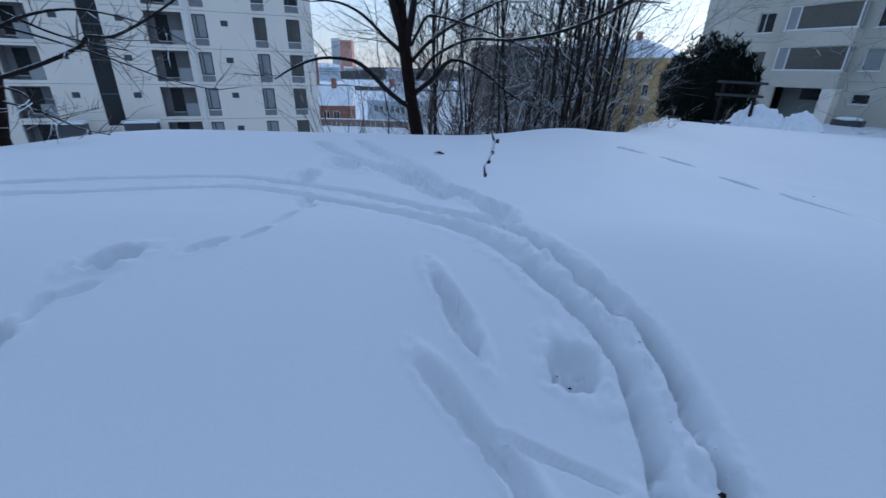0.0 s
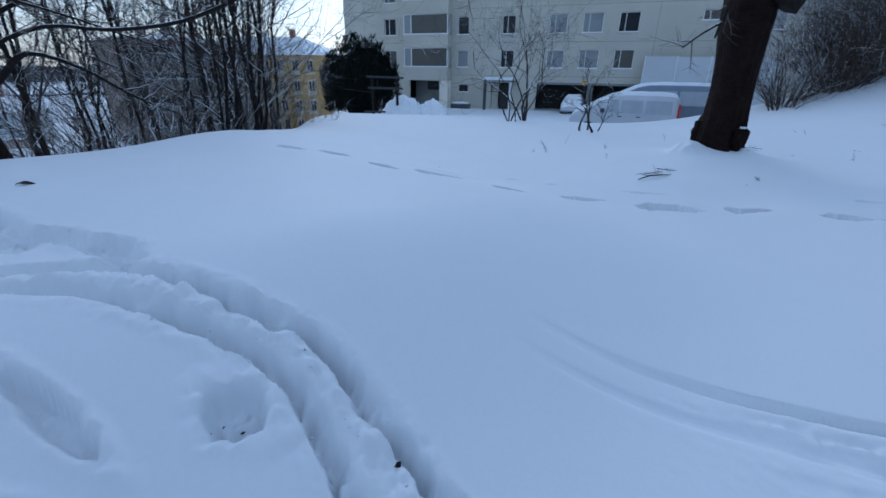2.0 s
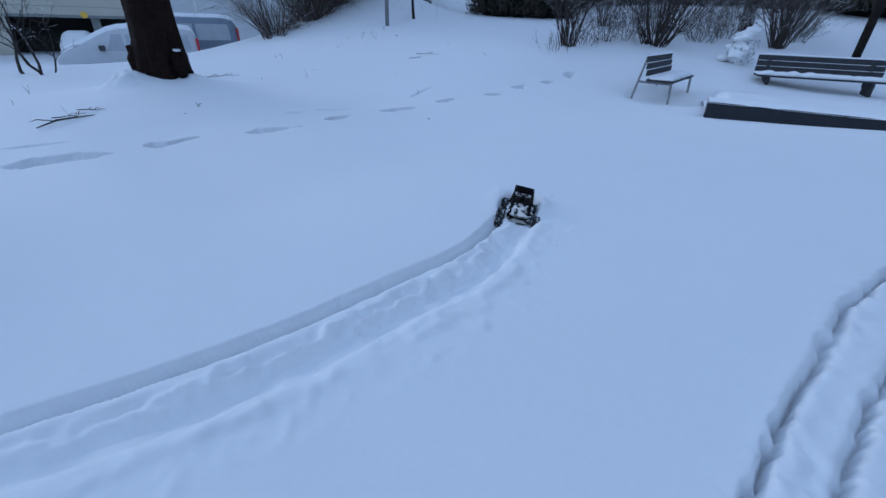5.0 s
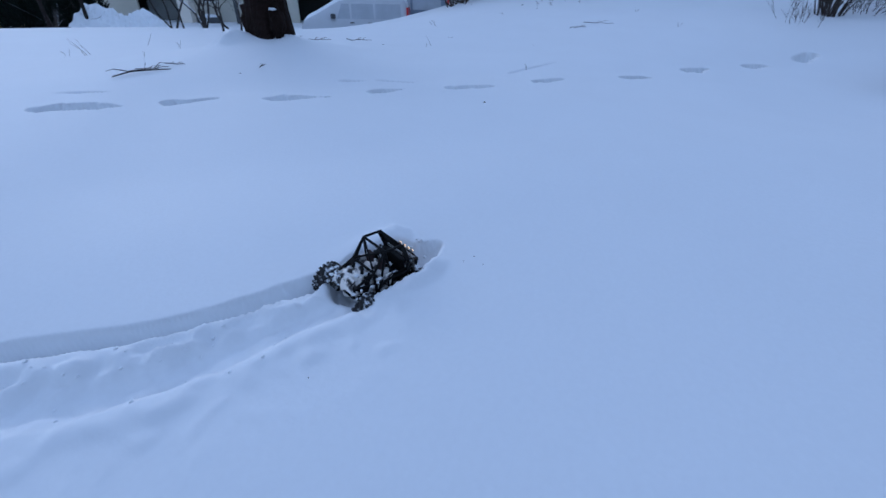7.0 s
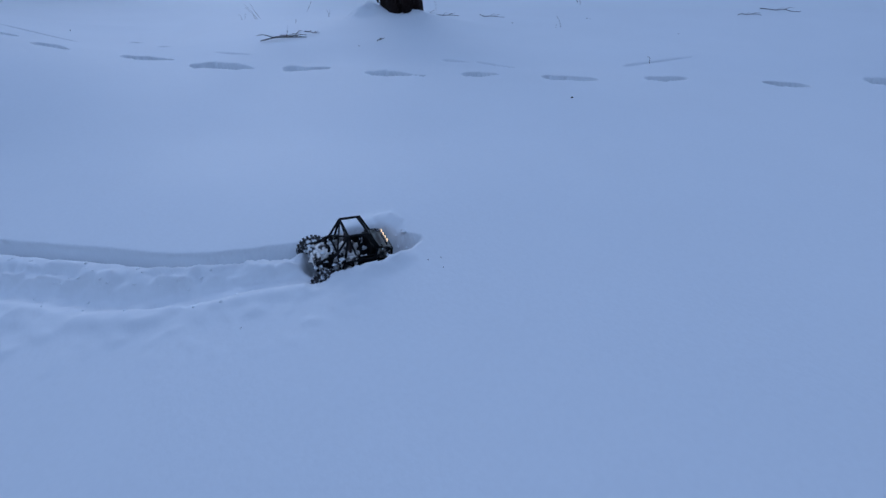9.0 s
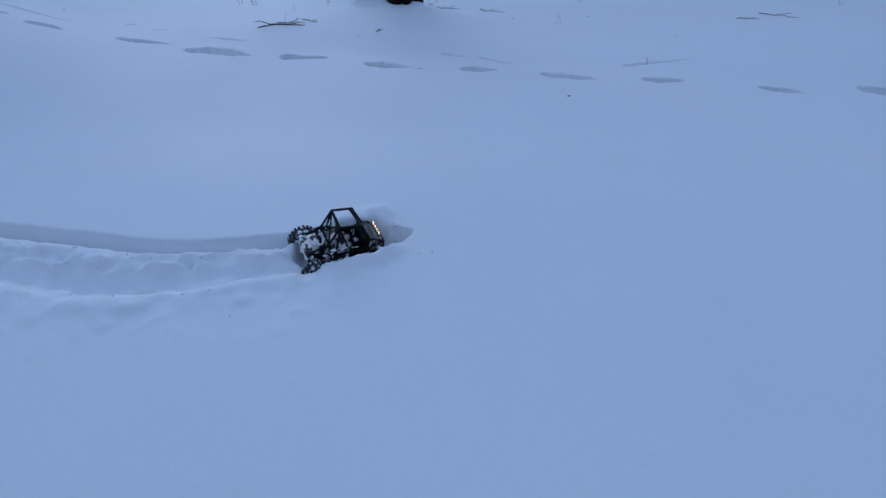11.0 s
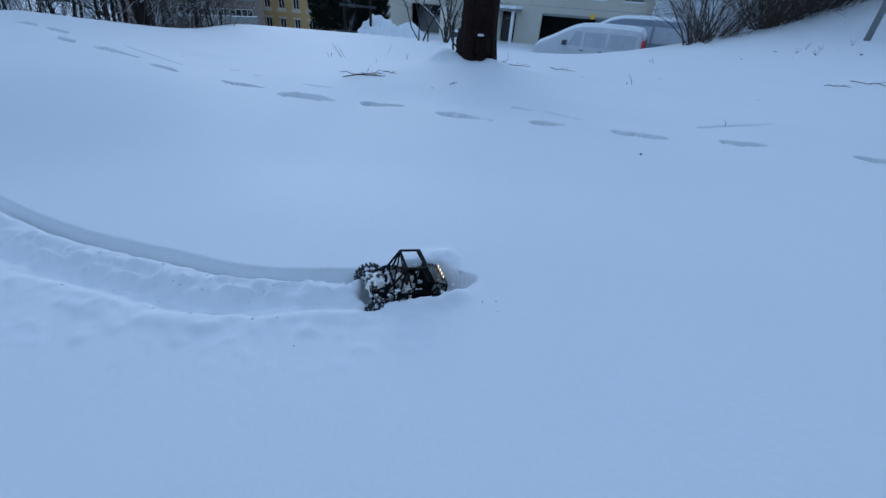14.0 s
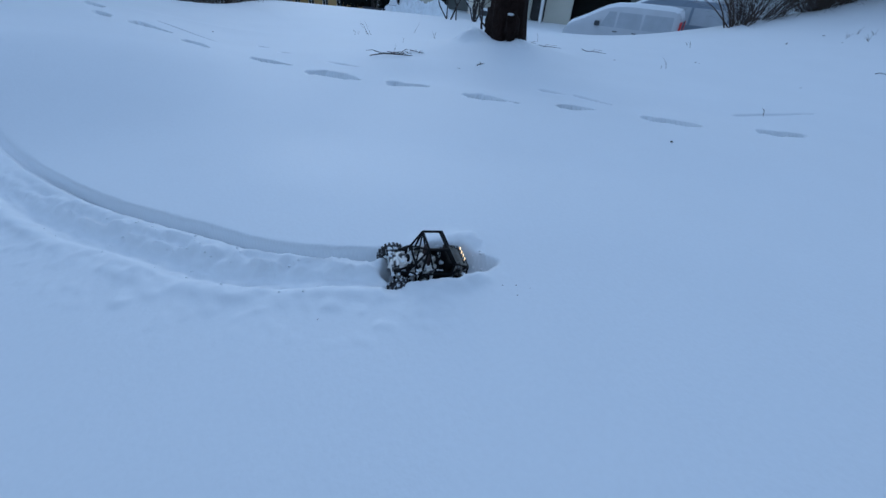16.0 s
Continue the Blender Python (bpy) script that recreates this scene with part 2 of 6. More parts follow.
def land(x, y):
    """The lie of the snow before anybody stepped on it."""
    fade = 1.2 + 0.45 * np.minimum(soft(y - 3.2, 0.2), 1.5)
    z = 0.15 + 0.55 * ease((y - 0.3) / 2.1) * (1 - ease((x - fade) / 3.3))
    lawn = 0.18 * ease((x - 1.6) / 2.0) + 0.08 * ease((x - 3.5) / 2.0)
    bank = ease((y - 2.5) / 2.5)
    z = z + lawn * (1 - bank) + 0.25 * ease((x - 2.5) / 4.2) * bank
    z = z - 0.25 * ease((-1 - y) / 4.5) * ease((x - 4.5) / 3.5) * (1 - ease((x - 10) / 2.5))
    far = np.minimum(x, 60)
    rise = 0.135 * soft(far - 9.7, 0.6) - 0.065 * soft(far - 15, 1.0) + 0.1 * soft(far - 23, 1.0) + 0.07 * soft(far - 16, 1.0) * ease((-6 - y) / 6)
    z = z + rise * (1 - ease((y - 2) / 8))
    z = z - 0.083 * np.minimum(soft(0.65 * x + 0.76 * y - 12, 1.5), 24.5) * (0.3 + 0.7 * ease((y + 1) / 4))
    z = z - 1.1 * np.exp(-((x - 21.5) / 4) ** 2 - ((y - 10) / 4) ** 2)
    z = z - 0.035 * soft(np.minimum(y, 8) - 4.4, 0.4) * (1 - ease((x - 1) / 2)) + 0.1 * np.exp(-((x - 1.6) / 0.75) ** 2 - ((y - 6.6) / 0.9) ** 2)
    z = z - 0.38 * np.exp(-((x - 13.6) ** 2 + (y - 5.3) ** 2) / 12)
    z = z - 0.06 * ease((x - y - 2.9) / 1.0) * (1 - 0.6 * ease((x - y - 6) / 3)) * (1 - ease((x + y - 6.3) / 1.2)) * ease((x + y - 2.6) / 1.5)
    z = z - 0.18 * np.minimum(soft(-4.6 - x, 0.3), 4) * ease((y - 3) / 2)
    z = z + 1.05 * np.exp(-((x - 19.5) / 2.8) ** 2 - ((y - 0.6) / 2.0) ** 2)
    edge = 6.9 + 1.75 * soft(x - 2.3, 0.6)
    z = z - np.minimum(0.5 * soft(y - edge, 0.3), 13)
    z = z + 0.22 * np.exp(-((x - 6.9) ** 2 + (y - 2.05) ** 2) / 0.8)
    z = z + 0.055 * np.exp(-((x - 2.7) / 0.8) ** 2 - ((y - 3.4) / 0.9) ** 2)
    return z


def height(x, y):
    return float(land(np.array(float(x)), np.array(float(y))))


def away(px, py, line):
    """Distance of many points from a bent line, and how far along it (0 to 1) the nearest place is."""
    best, along = np.full(px.shape, 1e9), np.zeros(px.shape)
    n = len(line) - 1
    for i in range(n):
        (ax, ay), (bx, by) = line[i], line[i + 1]
        dx, dy = bx - ax, by - ay
        k = np.clip(((px - ax) * dx + (py - ay) * dy) / (dx * dx + dy * dy + 1e-9), 0, 1)
        d = np.hypot(px - ax - k * dx, py - ay - k * dy)
        near = d < best
        best, along = np.where(near, d, best), np.where(near, (i + k) / n, along)
    return best, along


def bent(points, n=8):
    """A smooth line through points."""
    out = []
    p = [Vector((*q, 0)) for q in points]
    p = [2 * p[0] - p[1]] + p + [2 * p[-1] - p[-2]]
    for a, b, c, d in zip(p, p[1:], p[2:], p[3:]):
        for k in range(n):
            t = k / n
            v = 0.5 * (2 * b + (c - a) * t + (2 * a - 5 * b + 4 * c - d) * t * t + (3 * b - a - 3 * c + d) * t ** 3)
            out.append((v.x, v.y))
    return out + [(p[-2].x, p[-2].y)]


# ruts: line, depth, half width
OLD_OUTER = bent([(-3.11, 2.85), (-2.47, 3.04), (-1.72, 3.2), (-1.12, 3.04), (-0.53, 2.78), (-0.02, 2.45), (0.28, 2.28), (0.53, 2.05), (0.74, 1.74), (0.87, 1.51), (0.93, 1.27), (0.95, 1.0), (0.97, 0.75), (1.06, 0.42), (1.2, 0.08), (1.37, -0.35), (1.5, -0.78), (1.62, -1.14), (1.75, -1.46), (1.97, -1.82), (2.5, -2.46), (2.95, -3.1), (3.22, -3.9), (3.3, -5.0)])
OLD_INNER = bent([(-2.85, 2.58), (-2.25, 2.73), (-1.56, 2.9), (-1.13, 2.81), (-0.6, 2.56), (-0.08, 2.3), (0.17, 2.14), (0.39, 1.92), (0.52, 1.72), (0.64, 1.56), (0.73, 1.36), (0.74, 1.13), (0.73, 0.85), (0.83, 0.45), (0.98, 0.0), (1.22, -0.52), (1.3, -0.77), (1.41, -1.12), (1.59, -1.56), (1.82, -1.88), (2.22, -2.39), (2.66, -3.05), (2.93, -3.9), (3.0, -5.0)])
OLD_CROSS_A = bent([(-1.05, 5.3), (-0.62, 4.26), (-0.23, 3.62), (0.01, 2.99), (0.24, 2.65), (0.38, 2.34)])
OLD_CROSS_B = bent([(-1.5, 5.1), (-1.1, 4.36), (-0.64, 3.7), (-0.3, 3.21), (0.01, 2.76)])
NEW_FAR = bent([(-1.7, 4.75), (-0.12, 4.75), (0.6, 4.6), (1.35, 4.15), (1.61, 3.48), (1.6, 2.72), (1.62, 2.19), (1.75, 1.69), (1.89, 1.26), (2.12, 0.68), (2.42, 0.03), (2.655, -0.4), (2.855, -0.71), (3.025, -0.94), (3.17, -1.14), (3.335, -1.3), (3.575, -1.45)])
TRACK = 0.205
RUTS = [(OLD_OUTER, 0.135, 0.044), (OLD_INNER, 0.125, 0.044), (OLD_CROSS_A, 0.09, 0.06), (OLD_CROSS_B, 0.08, 0.055)]
START = 0.5
# pits and prints: x, y, length, width, turn, depth
PITS = [
    (0.53, 1.35, 0.13, 0.1, 115, 0.13), (0.06, 1.6, 0.26, 0.05, 116, 0.075), (0.14, 1.1, 0.34, 0.05, 130, 0.07), (0.36, 1.03, 0.26, 0.022, 158, 0.035),
    (-1.64, 1.86, 0.15, 0.075, 25, 0.13), (-1.63, 1.8, 0.06, 0.035, 10, 0.2), (-1.88, 1.38, 0.13, 0.07, 30, 0.15), (-1.66, 1.66, 0.1, 0.035, 30, 0.04), (-1.78, 1.56, 0.09, 0.045, 80, 0.04), (-1.22, 1.98, 0.12, 0.035, 35, 0.035), (-1.2, 1.96, 0.04, 0.02, 20, 0.06), (-1.02, 2.09, 0.12, 0.02, 50, 0.03), (-0.92, 2.3, 0.13, 0.022, 70, 0.03), (-0.9, 2.58, 0.14, 0.05, 95, 0.04), (-0.84, 2.5, 0.06, 0.03, 60, 0.05),
    (-0.2, 3.3, 0.2, 0.11, 120, 0.09), (0.05, 2.95, 0.22, 0.1, 130, 0.09), (-0.9, 3.75, 0.26, 0.12, 120, 0.09), (-1.1, 3.3, 0.22, 0.1, 100, 0.08), (0.28, 2.62, 0.2, 0.09, 125, 0.08), (-0.45, 3.55, 0.2, 0.1, 115, 0.08),
    (1.21, 0.18, 0.13, 0.08, 100, 0.05), (1.27, -0.5, 0.1, 0.07, 90, 0.045), (1.52, -0.76, 0.1, 0.06, 90, 0.04), (-0.5, 4.1, 0.24, 0.12, 120, 0.04),
]
PRINTS = [(2.2, 5.0), (2.5, 4.45), (2.61, 3.62), (3.02, 3.28), (3.38, 2.64), (4.0, 2.21), (4.45, 1.52), (5.0, 1.09), (5.49, 0.42), (6.1, -0.1), (6.61, -0.77), (7.25, -1.34), (8.02, -2.08), (9.08, -2.7), (9.95, -3.42), (10.75, -4.1)]
DRAGS = [((4.55, 2.18), (4.82, 1.7)), ((6.4, 0.25), (6.55, -0.17)), ((6.16, 0.52), (6.35, 0.24)), ((7.33, -0.83), (8.29, -1.17)), ((3.01, 4.1), (3.72, 2.97)), ((4.11, 3.29), (4.17, 3.23)), ((4.27, 2.82), (4.33, 2.76))]


# the buggy's rear axle and heading
BUGGY_AT, BUGGY_TURN = (3.59, -1.552), -14.6


def buggy_frame(px, py):
    """Places as seen from the buggy: ahead of its rear axle, and to its left."""
    c, s = math.cos(radians(BUGGY_TURN)), math.sin(radians(BUGGY_TURN))
    return (px - BUGGY_AT[0]) * c + (py - BUGGY_AT[1]) * s, -(px - BUGGY_AT[0]) * s + (py - BUGGY_AT[1]) * c


def beside(px, py, line):
    """Signed distance from a bent line (positive to its right) and how far along it the nearest place is."""
    best, side, along = np.full(px.shape, 1e9), np.ones(px.shape), np.zeros(px.shape)
    n = len(line) - 1
    for i in range(n):
        (ax, ay), (bx, by) = line[i], line[i + 1]
        dx, dy = bx - ax, by - ay
        k = np.clip(((px - ax) * dx + (py - ay) * dy) / (dx * dx + dy * dy + 1e-9), 0, 1)
        d = np.hypot(px - ax - k * dx, py - ay - k * dy)
        near = d < best
        best, along = np.where(near, d, best), np.where(near, (i + k) / n, along)
        side = np.where(near, np.sign((px - ax) * dy - (py - ay) * dx), side)
    return best * side, along


def trodden(px, py):
    z = land(px, py)

    def grain(f, seed):
        return np.array([noise.noise((float(a) * f, float(b) * f, seed)) for a, b in zip(px, py)])

    wob, fine, crumb, mid = grain(5, 0), grain(19, 7), grain(38, 4), grain(10, 11)
    z = z + 0.008 * grain(0.9, 2)
    cut = np.zeros_like(z)
    for line, depth, half in RUTS:
        v, along = beside(px, py, line)
        d = np.abs(v)
        rough = np.ones_like(z)
        if line is OLD_OUTER or line is OLD_INNER:
            rough = 0.4 + 0.6 * ease((along - 0.17) / 0.18)
            half = half * (1.25 - 0.25 * rough)
        d = d + 0.022 * wob + rough * (0.02 * mid + 0.015 * fine + 0.007 * crumb)
        deep = depth * (1 + 0.3 * wob + rough * (0.45 * mid + 0.45 * fine + 0.45 * crumb))
        if line is OLD_OUTER or line is OLD_INNER:
            late = ease((along - 0.48) / 0.12)
            deep = deep * (1 - 0.45 * late)
            half = half * (1 - 0.45 * late) * (0.7 + 0.3 * ease((along - 0.15) / 0.15))
        fall = np.clip(1 - (d - half * 0.45) / (half * 0.8), 0, 1)
        if line is OLD_OUTER or line is OLD_INNER:
            # a long slope on the outer side, a broken edge on the inner one
            v = v + 0.02 * wob + rough * (0.02 * mid + 0.011 * fine + 0.004 * crumb)
            fall = np.clip(np.minimum((v + half * (1.45 - 0.5 * late)) / (half * (1.35 - 0.5 * late)), (half * 0.85 + rough * (0.02 * fine + 0.012 * crumb) - v) / (half * 0.5)), 0, 1)
        cut = np.maximum(cut, deep * (0.5 * ease(fall) + 0.5 * fall ** 0.8))
        z = z + (0.010 + 0.012 * fine + 0.008 * crumb) * np.exp(-((d - half * 1.9) / 0.03) ** 2) * 0.8 * rough * (1 - 0.6 * ease((along - 0.48) / 0.12))
    # churned strip between the old ruts
    d, along = away(px, py, [((a[0] + b[0]) / 2, (a[1] + b[1]) / 2) for a, b in zip(OLD_OUTER, OLD_INNER)])
    z = z + np.exp(-(d / 0.13) ** 2) * (0.02 * fine + 0.022 * mid + 0.01 * crumb) * (0.3 + 0.7 * ease((along - 0.17) / 0.18)) * (1 - 0.7 * ease((along - 0.48) / 0.12))
    # the fresh trail: a sharp far rut, a churned middle, a shallow near rut and a thrown-up shoulder
    v, along = beside(px, py, NEW_FAR)
    there = ease((along - START) / 0.06)
    churn = ease((along - 0.54) / 0.12)
    fresh = (there > 0) & (np.abs(v) < 0.8)
    streak, long_streak, slump = np.zeros_like(z), np.zeros_like(z), np.zeros_like(z)
    streak[fresh] = [noise.noise((float(a) * 60, float(b) * 26, 1)) for a, b in zip(along[fresh], v[fresh])]
    long_streak[fresh] = [noise.noise((float(a) * 22, float(b) * 15, 5)) for a, b in zip(along[fresh], v[fresh])]
    slump[fresh] = [noise.noise((float(a) * 35, 0.0, 9)) for a in along[fresh]]
    vf = v + 0.004 * wob + 0.004 * fine * churn
    far_rut = np.clip(np.minimum((vf + 0.036) / 0.022, (0.042 + 0.012 * slump * churn - vf) / (0.022 + 0.02 * churn)), 0, 1)
    cut = np.maximum(cut, there * (0.016 + 0.079 * churn) * ease(far_rut))
    # the near side keeps its line where the far wheel swings in behind the buggy
    v = v + 0.05 * ease((along - 0.84) / 0.14)
    w = v - TRACK + 0.02 * long_streak * churn
    near_rut = np.clip(1 - (np.abs(w) - 0.016) / (0.026 + 0.035 * churn), 0, 1)
    cut = np.maximum(cut, there * (0.014 + 0.018 * churn) * (1 + 0.6 * streak * churn) * ease(near_rut))
    z = z + there * churn * np.exp(-((v - 0.072) / 0.026) ** 2) * (0.007 + 0.015 * slump + 0.008 * fine)
    z = z + there * churn * np.exp(-((v - 0.135) / 0.06) ** 4) * (0.024 * streak + 0.018 * long_streak + 0.014 * fine + 0.009 * crumb - 0.006)
    z = z + there * churn * np.exp(-((v - 0.295 - 0.02 * long_streak) / 0.05) ** 2) * (0.009 + 0.012 * long_streak + 0.007 * mid + 0.008 * fine)
    z = z + there * churn * np.exp(-((v - 0.42) / 0.1) ** 2) * np.maximum(0.009 * mid + 0.008 * fine, 0)
    pits = [(x, y, a, b, t, e, False) for x, y, a, b, t, e in PITS]
    for i, (x, y) in enumerate(PRINTS):
        n = PRINTS[min(i + 1, len(PRINTS) - 1)]
        b = PRINTS[max(i - 1, 0)]
        turn = math.degrees(math.atan2(n[1] - b[1], n[0] - b[0]))
        big = 1.35 if i == 6 else 1.0 + 0.12 * math.sin(i * 2.6)
        pits.append((x, y, 0.215 * big, 0.07 * big, turn + (6 if i % 2 else -6), 0.25, True))
    for (ax, ay), (bx, by) in DRAGS:
        pits.append(((ax + bx) / 2, (ay + by) / 2, max(0.08, math.hypot(bx - ax, by - ay) / 2), 0.022, math.degrees(math.atan2(by - ay, bx - ax)), 0.025, True))
    scuffed = np.zeros_like(z)
    for x, y, a, b, t, e, sharp in pits:
        c, s = math.cos(radians(t)), math.sin(radians(t))
        u, v = (px - x) * c + (py - y) * s, -(px - x) * s + (py - y) * c
        if sharp:
            v = v / (1.05 - 0.55 * np.clip(u / a, -0.6, 1))
        r = np.hypot(u / a, v / b) * (1 + 0.1 * np.sin(u / a * 4 + 9 * x)) + 0.22 * wob + (0.24 if sharp else 0.16) * mid + (0.16 if sharp else 0.18) * fine + 0.06 * crumb
        fall = ease((1 - r) / 0.5) ** 0.7 if sharp else 1 - ease((r - 0.62) / 0.38)
        cut = np.maximum(cut, e * fall * (1 + 0.25 * fine + (0 if sharp else 0.25) * mid + (0 if sharp else 0.35) * crumb))
        if not sharp:
            z = z + (0.012 + 0.012 * fine if e > 0.06 else 0.003) * np.exp(-((r - 1.25) / 0.25) ** 2)
            scuffed = np.maximum(scuffed, min(e / 0.1, 1) ** 2 * np.exp(-(r / 1.4) ** 4))
    z = z + scuffed * (0.02 * mid + 0.018 * fine + 0.009 * crumb)
    # drifts against the old trunk
    z = z + 0.13 * np.exp(-((px - 6.6) ** 2 + (py - 2.32) ** 2) / 0.035) * (1 + 0.5 * mid)
    z = z + 0.05 * np.exp(-((px - 6.95) ** 2 + (py - 1.72) ** 2) / 0.02) * (1 + 0.6 * fine)
    # the hollow along the front of the sandbox board
    d, along = away(px, py, [(7.66, -5.14), (6.36, -7.44)])
    z = z - 0.015 * np.exp(-(d / 0.16) ** 2)
    # the wind scoop round the short bench, steep on the side of the lawn
    u, v = (px - 9.45) * 0.75 - (py + 5.67) * 0.66, (px - 9.45) * 0.66 + (py + 5.67) * 0.75
    z = z - 0.03 * ease((1.12 - np.hypot(u / 1.15, v / 0.75)) / 0.3)
    # the buggy has dug itself in: a pit under it, a pointed scoop ahead, a bulge of pushed snow on its far side
    u, v = buggy_frame(px, py)
    rim = 0.012 * fine + 0.006 * crumb
    cut = np.maximum(cut, 0.085 * (1 - ease((np.hypot((u - 0.15) / 0.205, (v + 0.004) / 0.125) + 2 * rim - 0.8) / 0.2)))
    nose = np.clip((u - 0.27) / 0.15, 0, 1)
    gap = np.abs(v + 0.035 + 0.03 * nose) / np.maximum(0.105 * (1 - nose) ** 0.8, 1e-3)
    scoop = (u > 0.2) * (1 - ease((gap + 3 * rim - 0.6) / 0.4)) * (1 - nose ** 3)
    cut = np.maximum(cut, 0.085 * scoop)
    bulge = np.exp(-((u - 0.34 + 2 * rim) / 0.043) ** 6 - ((v - 0.1) / 0.05) ** 4)
    z = z + (0.022 + 0.6 * rim + 0.012 * mid) * bulge + 0.014 * np.exp(-((u - 0.24) / 0.13) ** 2 - ((v - 0.14) / 0.05) ** 2)
    cut = cut * (1 - bulge)
    # snow shoved aside along the near flank and behind the near rear wheel
    z = z + (0.022 + rim) * np.exp(-((u - 0.22) / 0.11) ** 4 - ((v + 0.15) / 0.035) ** 2)
    z = z - 0.02 * np.exp(-((u + 0.015) / 0.035) ** 4 - ((v + 0.12) / 0.05) ** 4)
    return z - cut


def axis(stops, far):
    """Grid lines: stretches of (from, to, step), then wider and wider to both sides."""
    inner = [v for lo, hi, step in stops for v in np.arange(lo, hi - step / 2, step)]
    d, x, right = stops[-1][2], inner[-1], []
    while x < far:
        d *= 1.13
        x += d
        right.append(x)
    d, x, left = stops[0][2], inner[0], []
    while x > -far:
        d *= 1.13
        x -= d
        left.append(x)
    return np.array(left[::-1] + inner + right)


gx = axis([(-2.1, 0.2, 0.016), (0.2, 4.2, 0.0105), (4.2, 8.0, 0.019), (8.0, 11.6, 0.03)], 2600)
gy = axis([(-7.0, -3.4, 0.045), (-3.4, -2.2, 0.02), (-2.2, 2.2, 0.0105), (2.2, 5.0, 0.018)], 2600)
GX, GY = np.meshgrid(gx, gy)
px, py = GX.ravel(), GY.ravel()
pz = land(px, py)
near = (px > -4) & (px < 12) & (py > -8.5) & (py < 7)
pz[near] = trodden(px[near], py[near])
bw, bh = len(gx), len(gy)
ix = (np.arange(bh - 1)[:, None] * bw + np.arange(bw - 1)[None, :]).ravel()
quads = np.stack([ix, ix + 1, ix + 1 + bw, ix + bw], 1)
gme = bpy.data.meshes.new("ground")
gme.vertices.add(len(px))
gme.vertices.foreach_set("co", np.stack([px, py, pz], 1).ravel())
gme.loops.add(quads.size)
gme.loops.foreach_set("vertex_index", quads.ravel())
gme.polygons.add(len(quads))
gme.polygons.foreach_set("loop_start", np.arange(len(quads)) * 4)
gme.polygons.foreach_set("loop_total", np.full(len(quads), 4))
gme.polygons.foreach_set("use_smooth", np.ones(len(quads), bool))
gme.update()
gme.materials.append(SNOW)
tagged(new("ground", gme), "deep blue-shadowed snow with wheel ruts and footprints", "snow", kind="structure")


# ---- buildings ----
def facade_mesh(bm, s0, s1, z0, z1, holes, reveal=0.22):
    """A wall in the plane y = 0 (outside at -y) with openings that go through it."""
    xs = sorted({s0, s1, *(h[0] for h in holes), *(h[1] for h in holes)})
    zs = sorted({z0, z1, *(h[2] for h in holes), *(h[3] for h in holes)})

    def quad(*ps):
        bm.faces.new([bm.verts.new(p) for p in ps])

    for a, b in zip(xs, xs[1:]):
        for c, d in zip(zs, zs[1:]):
            m, n = (a + b) / 2, (c + d) / 2
            if not any(h[0] < m < h[1] and h[2] < n < h[3] for h in holes):
                quad((a, 0, c), (b, 0, c), (b, 0, d), (a, 0, d))
                quad((a, reveal, d), (b, reveal, d), (b, reveal, c), (a, reveal, c))
    for a, b, c, d in holes:
        quad((a, 0, c), (a, reveal, c), (b, reveal, c), (b, 0, c))
        quad((a, 0, d), (b, 0, d), (b, reveal, d), (a, reveal, d))
        quad((a, 0, c), (a, 0, d), (a, reveal, d), (a, reveal, c))
        quad((b, 0, c), (b, reveal, c), (b, reveal, d), (b, 0, d))
    return bm


def window_part(parent, a, b, c, d, back=0.12, frame_mat=None, pane_mat=None, split=0.35, sill=True, bar=0.06, transom=0.0):
    """A window in an opening of the y = 0 wall: frame with a mullion, panes, sill."""
    frame_mat, pane_mat = frame_mat or FRAME_WHITE, pane_mat or PANE
    w = new("window")
    w.parent = parent
    bm = bmesh.new()
    box(bm, a, back, c, a + bar, back + 0.07, d)
    box(bm, b - bar, back, c, b, back + 0.07, d)
    box(bm, a + bar, back, d - bar, b - bar, back + 0.07, d)
    box(bm, a + bar, back, c, b - bar, back + 0.07, c + bar)
    cuts = [a + bar, b - bar]
    if split:
        m = a + split * (b - a)
        box(bm, m - bar / 2, back, c + bar, m + bar / 2, back + 0.07, d - bar)
        cuts = [a + bar, m - bar / 2, m + bar / 2, b - bar]
    if transom:
        t = c + transom * (d - c)
        box(bm, a + bar, back - 0.004, t - bar / 2, b - bar, back + 0.06, t + bar / 2)
    part("window_frame", bm, frame_mat, w)
    for i in range(0, len(cuts), 2):
        bm = bmesh.new()
        box(bm, cuts[i], back + 0.03, c + bar, cuts[i + 1], back + 0.045, d - bar)
        part("pane", bm, pane_mat, w)
    if sill:
        bm = bmesh.new()
        box(bm, a - 0.06, -0.09, c - 0.05, b + 0.06, -0.003, c - 0.004)
        part("sill", bm, ROOF_SNOW, w)
    return w


def frame_of(origin, along):
    """The pose of a facade: x along it, y inwards, z up."""
    return Matrix.Translation(origin) @ Matrix.Rotation(math.atan2(along[1], along[0]), 4, "Z")


rng = random.Random(4)

